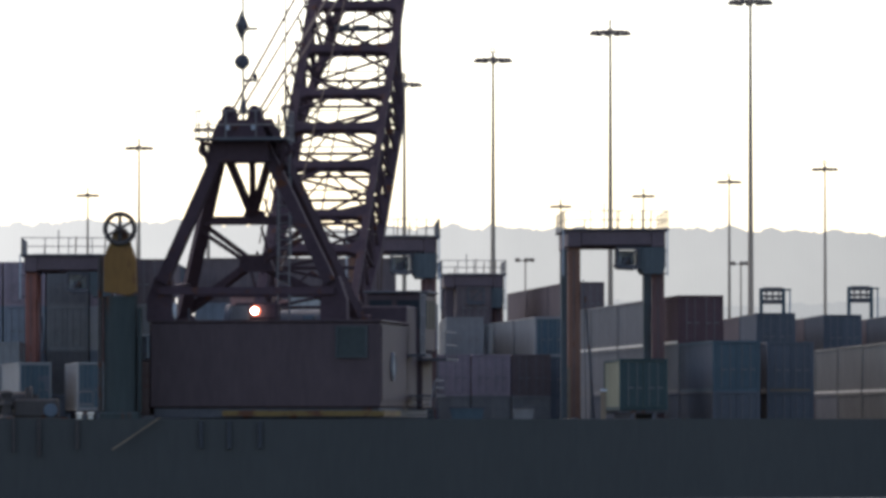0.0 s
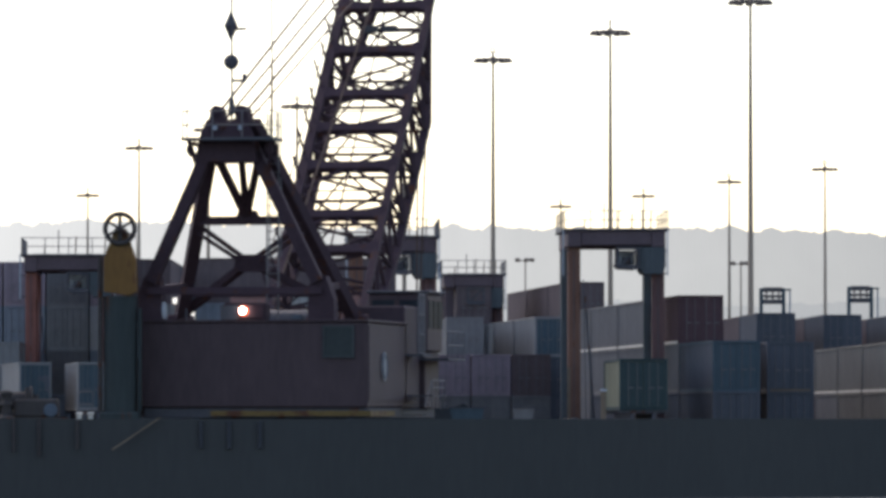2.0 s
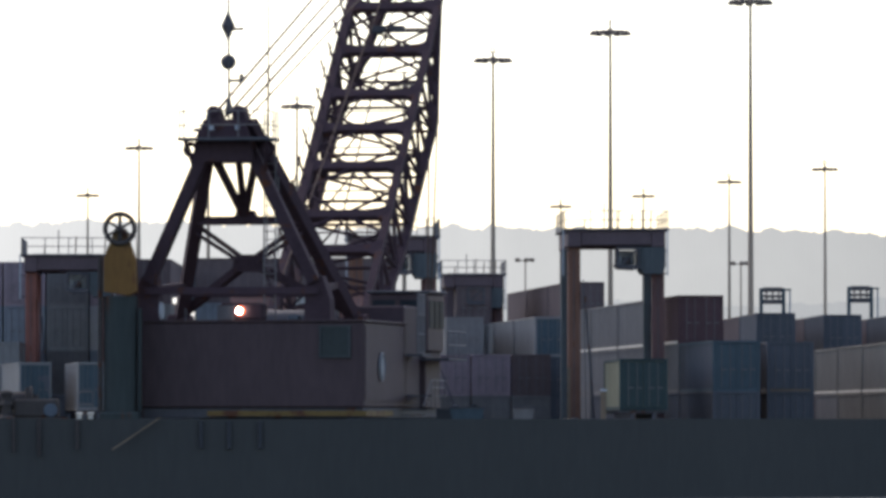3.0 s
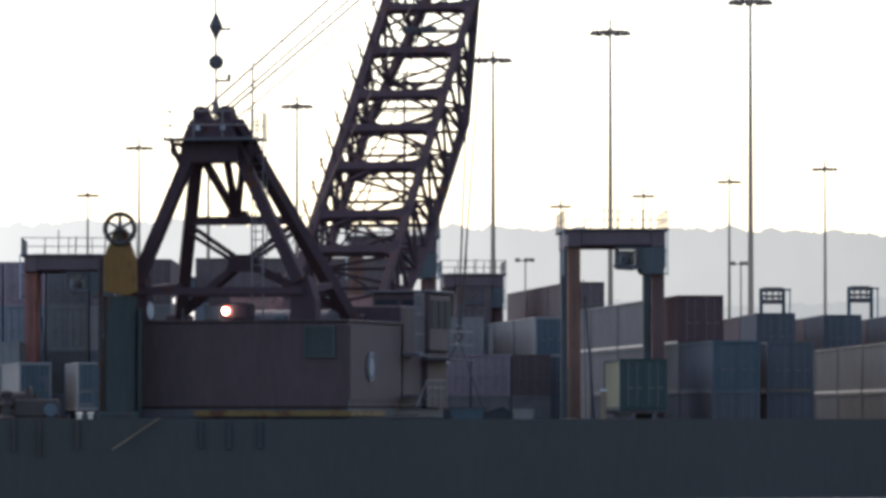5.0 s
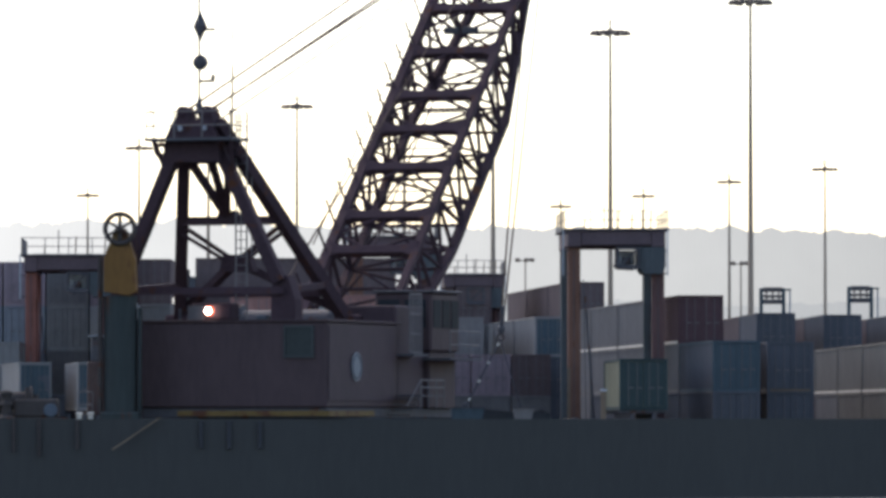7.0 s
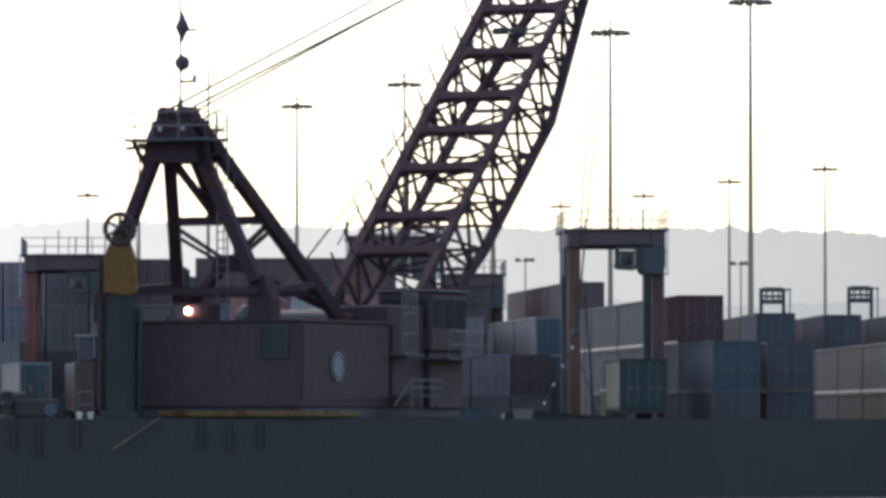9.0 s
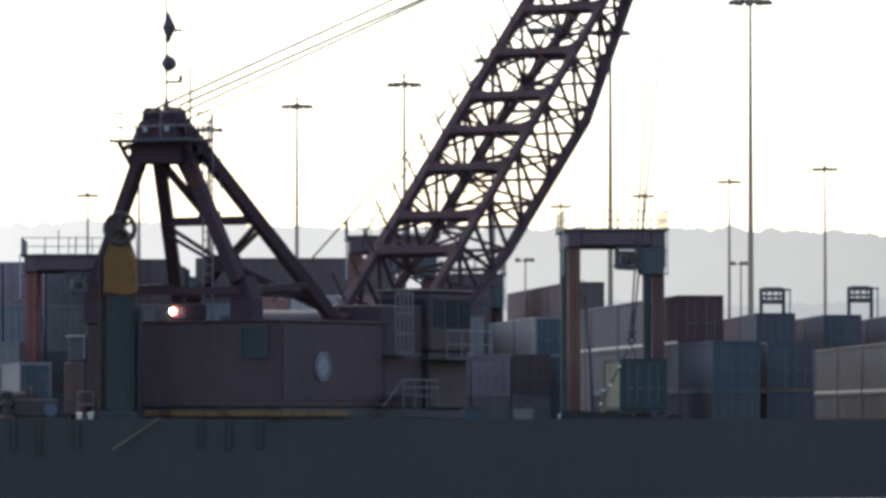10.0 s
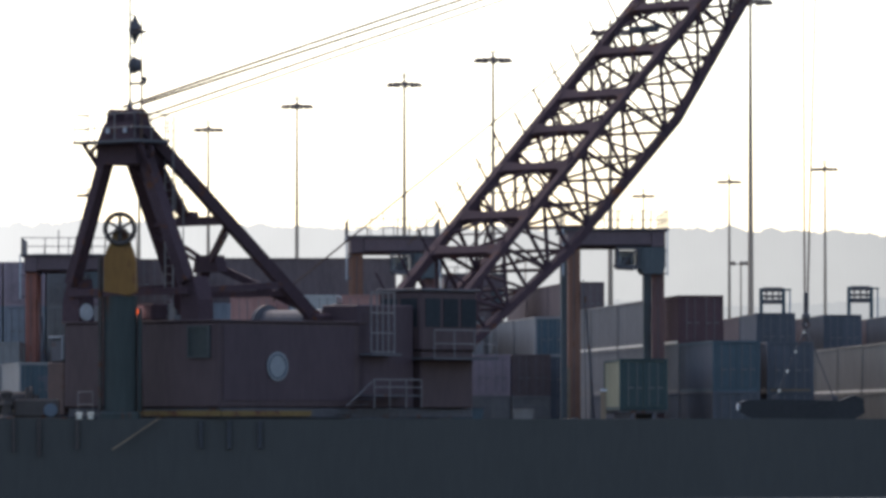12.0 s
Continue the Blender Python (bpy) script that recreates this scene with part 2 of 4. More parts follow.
def build_barge():
    barge = thing("crane_barge", "long black steel crane barge with rusty deck, moored", "barge")
    outline = [(-75, 14), (-75, -8.2), (4.6, -8.2), (15.4, -1.7), (30, 2.5), (75, 4), (75, 14)]
    part("hull", slab(outline, -1.2, DECK_Z - 0.04), HULL, barge)
    inner = [(-74.9, 13.9), (-74.9, -8.12), (4.6, -8.12), (15.34, -1.6), (30, 2.62), (74.9, 4.1), (74.9, 13.9)]
    part("deck", slab(inner, DECK_Z - 0.038, DECK_Z), DECK, barge, "rusty deck plating")
    part("bulwark", box(-75, 4.6, -8.2, -8.125, DECK_Z - 0.039, DECK_Z + 0.06), HULL, barge)
    part("bulwark", slab([(4.602, -8.2), (15.4, -1.7), (15.36, -1.635), (4.602, -8.125)], DECK_Z - 0.039, DECK_Z + 0.06), HULL, barge)
    part("bulwark", slab([(15.402, -1.7), (30, 2.5), (30, 2.58), (15.362, -1.635)], DECK_Z - 0.039, DECK_Z + 0.06), HULL, barge)
    part("turntable_tub", lathe(bmesh.new(), [(2.6, DECK_Z - 0.002), (2.6, DECK_Z + 0.18), (2.45, DECK_Z + 0.3), (2.45, 3.02)], 40, (-6, 0, 0)), STEEL_DARK, barge)
    for i, x in enumerate((-8.2, -7.25, -6.2)):
        part("fender_post", box(x - 0.07, x + 0.07, -8.34, -8.203, DECK_Z - 0.95, DECK_Z - 0.02, bevel=0.02), RUBBER, barge)
    for x, low in ((-14.55, 1.5), (-13.7, 1.35), (-12.4, 1.6)):
        part("hull_pipe", bar((x, -8.3, low), (x, -8.3, DECK_Z + 0.05), 0.13, sides=8), RUSTY, barge, "rusty pipe down the hull")
    return barge


build_barge()


def build_spud():
    spud = thing("spud", "tall dark spud leg with worn yellow cap and sheave wheel", "spud", pose(-11.0, -7.2, 0))
    bm = prism(bmesh.new(), [(-0.54, 6.95), (-0.54, 8.0), (-0.42, 8.45), (0.4, 8.45), (0.54, 8.0), (0.56, 6.95), (0.3, 6.82), (-0.2, 6.9)], -0.64, 0.64)
    part("cap", bm, YELLOW, spud, "worn yellow steel cap")
    part("crown", prism(bmesh.new(), [(-0.42, 8.452), (-0.27, 8.85), (-0.2, 9.1), (0.2, 9.1), (0.27, 8.85), (0.4, 8.452)], -0.4, 0.4), YELLOW_DULL, spud, "dull dark yellow tapered crown")
    part("leg", lathe(bmesh.new(), [(0.57, DECK_Z + 0.002), (0.57, 6.81)], 24), SPUD_PAINT, spud, "dark steel spud leg")
    part("keeper", box(-0.68, 0.68, -0.68, 0.68, DECK_Z + 0.001, DECK_Z + 0.3, bevel=0.06), SPUD_PAINT, spud)
    part("side_guide", box(-0.76, -0.63, -0.3, 0.3, DECK_Z + 0.301, 8.2, bevel=0.03), RUSTY, spud)
    part("side_guide", box(0.6, 0.72, -0.3, 0.3, DECK_Z + 0.301, 6.4, bevel=0.03), SPUD_PAINT, spud)
    wheel = part("sheave_wheel", torus(bmesh.new(), 0.5, 0.085, (0, -0.5, 9.1), "Y", 32, 8), RUSTY, spud, "dark spoked sheave wheel")
    for k in range(6):
        a = math.pi / 6 + k * math.pi / 3
        part("spoke", bar((0, -0.5, 9.1), (0.5 * math.cos(a), -0.5, 9.1 + 0.5 * math.sin(a)), 0.12, 0.09), RUSTY, wheel)
    part("hub", lathe(bmesh.new(), [(0.1, -0.12), (0.13, -0.08), (0.13, 0.08), (0.1, 0.12)], 14, (0, -0.5, 9.1), "Y"), RUSTY, wheel)
    part("rope", bar((0.52, 0.0, 8.9), (0.78, 0.2, DECK_Z + 0.002), 0.03, sides=6), CABLE, spud)
    return spud


build_spud()


def head_block():
    """Gantry head: narrow at the top, drawn out forwards at the foot."""
    bm = bmesh.new()
    side = [(-7.5, 11.4), (-7.5, 12.3), (-7.4, 12.85), (-6.75, 12.85), (-6.55, 12.4), (-5.75, 11.4)]
    wide = [1.08, 0.92, 0.7, 0.7, 0.84, 1.02]
    a = [bm.verts.new((-w, y, z)) for (y, z), w in zip(side, wide)]
    b = [bm.verts.new((w, y, z)) for (y, z), w in zip(side, wide)]
    n = len(a)
    for i in range(n):
        j = (i + 1) % n
        bm.faces.new((a[i], a[j], b[j], b[i]))
    bm.faces.new(a[::-1])
    bm.faces.new(b)
    return bm


CAB_GLASS = material("cab_dark_glass", (0.028, 0.032, 0.036), 0.5, bump=0.0, spec=0.02)
LOCKER_TAN = material("locker_tan_paint", (0.085, 0.055, 0.048), 0.7, rust=0.1)
WINDOW_FRAME = material("window_frame_paint", (0.05, 0.055, 0.055), 0.6)


def build_crane():
    """Local x to the crane's right, y along the jib, z the height over the water."""
    crane = thing("deck_crane", "large dark red slewing lattice-boom crane on a barge", "crane", pose(-6.0, 0, 0, 0, 0, -7.5))
    # machinery house
    house = part("machinery_house", box(-3.15, 4.84, -7.1, -0.15, 3.0, 5.93, bevel=0.06), HOUSE_RED, crane, "dark red steel machinery house with rust streaks")
    part("roof_edge", box(-3.22, 4.9, -7.16, -0.12, 5.932, 6.0, bevel=0.02), HOUSE_RED, house)
    part("side_plating", box(4.843, 4.875, -6.95, -0.75, 3.25, 5.8), HOUSE_SIDE, house, "slightly darker red side plating")
    part("base_stripe", box(-0.6, 4.95, -7.2, -7.145, 2.72, 2.9), YELLOW_DULL, house, "dull yellow stripe along the base")
    part("base_stripe", box(4.9, 4.96, -7.1, -2.9, 2.72, 2.9), YELLOW_DULL, house, "dull yellow stripe along the base")
    part("base_frame", box(-3.0, 4.8, -7.0, 5.2, 2.64, 2.998, bevel=0.03), STEEL_DARK, crane)
    win = part("rear_window", box(3.38, 4.32, -7.15, -7.11, 4.78, 5.72), material("dark_glass", (0.03, 0.036, 0.035), 0.5, bump=0.0, spec=0.2), house, "dark greenish window")
    for a in ((3.3, 3.38, 4.7, 5.8), (4.32, 4.4, 4.7, 5.8), (3.38, 4.32, 5.72, 5.8), (3.38, 4.32, 4.7, 4.78)):
        part("window_frame", box(a[0], a[1], -7.19, -7.11, a[2], a[3]), WINDOW_FRAME, win)
    part("emblem", lathe(bmesh.new(), [(0.5, 4.906), (0.5, 4.925)], 28, (0, -4.46, 4.42), "X"), EMBLEM, house, "round pale grey emblem plate")
    part("emblem_ring", torus(bmesh.new(), 0.4, 0.03, (4.925, -4.46, 4.42), "X", 28, 6), SLATE, house)
    # things on the roof
    part("winch_hood", box(-0.25, 1.25, -6.9, -6.1, 6.002, 6.6, bevel=0.08), STEEL_RED, crane)
    part("lamp_box", box(-0.3, 0.3, -7.05, -6.92, 6.002, 6.5, bevel=0.02), STEEL_DARK, crane)
    lamp = part("lamp", lathe(bmesh.new(), [(0.06, -0.08), (0.09, -0.05), (0.11, 0.0), (0.09, 0.05)], 18, (0.5, -7.13, 6.31), "Y"), LAMP_GLOW, crane, "bright round work lamp")
    # Glowing ring added for the lamp's red flare and colour change.
    part("lamp_fringe", torus(bmesh.new(), 0.14, 0.03, (0.53, -7.1, 6.31), "Y", 22, 8), LAMP_FRINGE, lamp, "reddish glowing ring standing for the lamp's flare")
    part("roof_vent", box(2.1, 2.5, -6.7, -6.3, 6.002, 6.18, bevel=0.03), SLATE, crane)
    part("pale_tank", lathe(bmesh.new(), [(0.28, -0.45), (0.31, -0.4), (0.31, 0.4), (0.28, 0.45)], 18, (-2.75, -6.75, 6.33), "X"), PALE_GREY, crane)
    part("lamp_post", box(-2.66, -2.6, -2.3, -2.22, 6.0, 6.5), STEEL_DARK, crane)
    part("side_locker", box(-4.06, -3.16, -7.08, -5.8, 2.75, 4.6, bevel=0.05), LOCKER_TAN, crane, "dull tan locker on the house end")
    fan = part("fan_box", box(-3.92, -3.28, -7.04, -6.3, 4.602, 5.42, bevel=0.05), STEEL_DARK, crane, "dark fan box")
    part("fan_cowl", box(-4.0, -3.16, -7.1, -6.3, 5.424, 5.52, bevel=0.02), EMBLEM, fan, "pale grey cowl plate")
    part("cowl_bracket", box(-3.24, -3.16, -7.12, -7.0, 4.7, 5.42), EMBLEM, fan)

    # gantry: block on four splayed legs
    rear_l, rear_r = Vector((-2.7, -7.1, 7.3)), Vector((3.1, -7.0, 7.3))
    front_l, front_r = Vector((-3.08, -1.25, 6.0)), Vector((3.2, -0.9, 6.0))
    tops = {"rl": Vector((-0.24, -7.3, 12.7)), "rr": Vector((0.43, -7.0, 12.75)), "fl": Vector((-0.53, -6.75, 12.75)), "fr": Vector((0.85, -7.1, 12.75))}
    gantry = part("gantry_head", head_block(), STEEL_RED, crane, "dark red gantry head block")
    for k, x in enumerate((-0.38, 0.52)):
        part("sheave_boss", lathe(bmesh.new(), [(0.15, -0.4), (0.21, -0.34), (0.21, 0.34), (0.15, 0.4)], 18, (x, -7.05, 13.12), "Y"), STEEL_RED, gantry)
        part("boss_cheek", prism(bmesh.new(), [(x - 0.3, 12.6), (x - 0.2, 13.1), (x + 0.2, 13.1), (x + 0.3, 12.6)], -7.4, -6.6), STEEL_RED, gantry)
        part("head_light", box(x - 0.07, x + 0.07, -7.56, -7.5, 12.48, 12.64), PALE_GREY, gantry)
    legs = (("rl", rear_l), ("rr", rear_r), ("fl", front_l), ("fr", front_r))
    for key, foot in legs:
        part("gantry_leg", bar(foot, tops[key], 0.43, 0.4), STEEL_RED, crane)
        if foot.z > 7:
            lean = 0.1 if foot.x < 0 else -0.1
            part("leg_pedestal", prism(bmesh.new(), [(foot.x - lean - 0.46, 6.002), (foot.x - lean - 0.44, 6.7), (foot.x - 0.26, 7.5), (foot.x + 0.26, 7.5), (foot.x - lean + 0.44, 6.7), (foot.x - lean + 0.46, 6.002)], foot.y + 0.02, foot.y + 0.7), STEEL_RED, crane, "heavy box foot of the leg")
        else:
            part("leg_shoe", box(foot.x - 0.42, foot.x + 0.42, foot.y - 0.4, foot.y + 0.4, 6.002, 6.3, bevel=0.08), STEEL_RED, crane)

    def on(key, foot, z):
        f = (z - foot.z) / (tops[key].z - foot.z)
        return foot + (tops[key] - foot) * f

    fl1, fr1 = on("fl", front_l, 9.5), on("fr", front_r, 9.5)
    part("cross_beam", bar(fl1, fr1, 0.34, 0.3), STEEL_RED, crane)
    n1 = Vector((-0.05, fl1.y, 9.62))
    part("node_plate", prism(bmesh.new(), [(-0.45, 9.45), (-0.3, 9.85), (0.3, 9.85), (0.45, 9.45)], fl1.y - 0.18, fl1.y + 0.18), STEEL_RED, crane)
    for x in (-0.5, 0.28, 0.85):
        part("head_brace", bar((x, -6.3, 11.45), n1, 0.23), STEEL_RED, crane)
    fl2, fr2 = on("fl", front_l, 8.1), on("fr", front_r, 8.1)
    n2 = Vector((-0.2, fl2.y, 8.1))
    part("node_plate", prism(bmesh.new(), [(-0.75, 7.75), (-0.6, 8.35), (0.35, 8.35), (0.55, 7.75)], fl2.y - 0.25, fl2.y + 0.25), STEEL_RED, crane)
    for e in (fl1, fr1):
        part("lower_brace", bar(e + Vector((0, 0, -0.15)), n2, 0.14), STEEL_RED, crane)
        part("lower_brace", bar(e + Vector((0, 0, -0.45)), n2 + Vector((0, 0, -0.18)), 0.12), STEEL_RED, crane)
    for e in (front_l, front_r):
        part("foot_brace", bar(n2, e + Vector((0, 0, 0.25)), 0.3, 0.26), STEEL_RED, crane)
    rl2, rr2 = on("rl", rear_l, 7.0), on("rr", rear_r, 7.0)
    part("rear_beam", bar(rl2, rr2, 0.3, 0.24), STEEL_RED, crane)
    fl3, fr3 = on("fl", front_l, 7.0), on("fr", front_r, 7.0)
    part("front_beam", bar(fl3, fr3, 0.26, 0.22), STEEL_RED, crane)
    for a, b in ((rl2, on("fl", front_l, 7.3)), (rr2, on("fr", front_r, 7.3))):
        part("side_brace", bar(a, b, 0.22), STEEL_RED, crane)

    # platform round the head, with rails
    platform = part("head_platform", box(-1.4, 1.8, -8.25, -7.51, 12.1, 12.2), STEEL_DARK, crane, "gantry platform with pale railings")
    part("side_platform", box(1.12, 1.8, -7.505, -6.6, 12.1, 12.2), STEEL_DARK, platform)
    corners = [(-1.35, -7.55), (-1.35, -8.2), (1.75, -8.2), (1.75, -6.65)]
    for (xa, ya), (xb, yb) in zip(corners, corners[1:]):
        steps = max(1, round(math.hypot(xb - xa, yb - ya) / 0.95))
        for k in range(steps + 1):
            x, y = xa + (xb - xa) * k / steps, ya + (yb - ya) * k / steps
            part("rail_post", bar((x, y, 12.2), (x, y, 13.12), 0.05, sides=6), GREY_RAIL, platform)
        for z in (12.62, 13.1):
            part("rail", bar((xa, ya, z), (xb, yb, z), 0.045, sides=6), GREY_RAIL, platform)
    for x in (-1.2, 1.65):
        part("platform_strut", bar((x, -7.9, 12.1), (x * 0.85, -7.1, 11.0), 0.12), STEEL_RED, platform)
        part("gusset_ring", torus(bmesh.new(), 0.2, 0.08, (x * 0.95, -7.4, 11.82), "Y", 18, 6), STEEL_RED, platform)
    part("aerial", bar((1.67, -7.82, 12.2), (1.68, -7.82, 14.6), 0.085, sides=6), CABLE, crane)
    part("aerial", bar((1.68, -7.82, 14.6), (1.66, -7.82, 18.4), 0.062, sides=6), CABLE, crane)
    part("aerial", bar((-1.2, -8.15, 13.1), (-1.22, -8.15, 14.9), 0.03, sides=6), GREY_RAIL, crane)
    # ladder up the gantry
    for x in (1.16, 1.56):
        part("ladder_rail", bar((x, -6.25, 6.02), (x, -6.25, 13.1), 0.06, sides=6), GREY_RAIL, crane)
        part("ladder_guard", bar((x - 0.02, -5.75, 8.2), (x - 0.02, -5.75, 13.1), 0.045, sides=6), GREY_RAIL, crane)
    for k in range(24):
        z = 6.15 + 0.29 * k
        part("rung", bar((1.16, -6.25, z), (1.56, -6.25, z), 0.035, sides=5), GREY_RAIL, crane)
    # signal mast with cone, ball and rods
    mast = part("signal_mast", bar((0.07, -6.9, 12.8), (0.05, -6.9, 18.6), 0.085, sides=8), STEEL_DARK, crane)
    part("day_ball", lathe(bmesh.new(), [(0.02, -0.27), (0.16, -0.22), (0.25, -0.1), (0.27, 0.0), (0.25, 0.1), (0.16, 0.22), (0.02, 0.27)], 18, (-0.03, -6.58, 14.86)), STEEL_DARK, mast, "black day-signal ball")
    part("day_diamond", lathe(bmesh.new(), [(0.02, -0.52), (0.25, 0.0), (0.02, 0.52)], 16, (-0.04, -6.58, 16.1)), STEEL_DARK, mast, "black diamond day shape")
    part("mast_arm", bar((0.07, -6.9, 14.2), (0.45, -6.5, 14.22), 0.1), STEEL_DARK, mast)
    for z in (14.58, 15.14, 15.6, 16.6):
        part("shape_bracket", bar((0.06, -6.9, z), (-0.03, -6.58, z), 0.05), STEEL_DARK, mast)
    part("mast_arm", bar((0.07, -6.9, 15.96), (0.47, -6.5, 16.0), 0.1), STEEL_DARK, mast)
    part("mast_lamp", lathe(bmesh.new(), [(0.06, 0), (0.09, 0.08), (0.05, 0.2)], 10, (0.42, -6.53, 14.26)), STEEL_DARK, mast)
    part("mast_foot", lathe(bmesh.new(), [(0.17, 13.05), (0.1, 13.4), (0.05, 13.65)], 12, (0.07, -6.9, 0)), STEEL_DARK, mast)

    # operator's cab, foot housing and ladders by the jib foot
    cab = part("operator_cab", box(2.95, 5.1, 2.3, 5.1, 5.0, 7.1, bevel=0.07), HOUSE_RED, crane, "dark operator's cab with windows")
    part("cab_roof", box(2.88, 5.2, 2.22, 5.2, 7.102, 7.2, bevel=0.03), STEEL_DARK, cab)
    for y in (2.5, 3.4, 4.3):
        part("cab_window", box(5.102, 5.13, y, y + 0.72, 5.85, 6.85), CAB_GLASS, cab)
    for x in (3.1, 4.1):
        part("cab_window", box(x, x + 0.8, 2.27, 2.298, 5.85, 6.85), CAB_GLASS, cab)
    part("cab_pedestal", box(3.0, 5.0, 2.4, 5.0, 3.0, 4.998, bevel=0.04), HOUSE_RED, crane)
    part("pedestal_walkway", box(2.9, 5.9, 2.1, 5.4, 4.7, 4.78), STEEL_DARK, crane)
    for y in (2.2, 3.2, 4.2, 5.3):
        part("walkway_post", bar((5.85, y, 4.78), (5.85, y, 5.75), 0.05, sides=6), GREY_RAIL, crane)
    for z in (5.25, 5.73):
        part("walkway_rail", bar((5.85, 2.2, z), (5.85, 5.3, z), 0.045, sides=6), GREY_RAIL, crane)
    part("jib_housing", box(-2.9, 2.9, 0.4, 3.9, 3.0, 5.2, bevel=0.1), HOUSE_RED, crane)
    part("hoist_drum", lathe(bmesh.new(), [(0.75, -1.9), (0.75, -1.75), (0.55, -1.7), (0.55, 1.7), (0.75, 1.75), (0.75, 1.9)], 24, (0, 1.4, 5.95), "X"), STEEL_DARK, crane)
    part("front_panel", box(3.0, 4.84, -0.55, 2.2, 3.0, 6.6, bevel=0.05), HOUSE_SIDE, crane, "dark red panel between house and cab")
    for k in range(5):
        y = -0.35 + k * 0.28
        part("cage_bar", bar((5.3, y, 4.9), (5.3, y, 7.05), 0.06, sides=6), GREY_RAIL, crane)
    for z in (4.95, 5.6, 6.3, 7.0):
        part("cage_hoop", bar((5.3, -0.35, z), (5.3, 0.77, z), 0.05, sides=6), GREY_RAIL, crane)
    part("cage_platform", box(4.86, 5.5, -0.5, 0.95, 4.82, 4.9), STEEL_DARK, crane)
    # stair down the side
    part("stair_landing", box(4.98, 5.9, -0.8, 1.6, 3.4, 3.46), STEEL_DARK, crane)
    for y in (-0.75, 0.0, 0.8, 1.55):
        part("stair_post", bar((5.86, y, 2.99), (5.86, y, 4.0), 0.05, sides=6), GREY_RAIL, crane)
    for z in (3.72, 3.98):
        part("stair_rail", bar((5.86, -0.75, z), (5.86, 1.55, z), 0.045, sides=6), GREY_RAIL, crane)
    part("stair_rail", bar((5.86, -0.75, 3.98), (5.86, -2.1, 3.05), 0.045, sides=6), GREY_RAIL, crane)
    for k in range(4):
        part("stair_tread", box(5.0, 5.86, -1.0 - 0.28 * k, -0.78 - 0.28 * k, 3.28 - 0.18 * k, 3.31 - 0.18 * k), STEEL_DARK, crane)
    return crane


crane = build_crane()

# jib, in the crane's space, turning on its foot pin
PIN = Vector((0, 4.7, 3.55))
SLOPE = 0.886


def upper(v):
    return 10.07 + SLOPE * (v - 11.25)


def lower_at(v):
    pts = ((5.6, 3.5, 1.6), (13.1, 8.75, 1.88), (19.04, 13.88, 1.93), (24.07, 18.84, 1.0), (29.6, 24.7, 0.75))
    for (a, za, wa), (b, zb, wb) in zip(pts, pts[1:]):
        if v <= b:
            f = (v - a) / (b - a)
            return za + (zb - za) * f, wa + (wb - wa) * f
    return pts[-1][1], pts[-1][2]


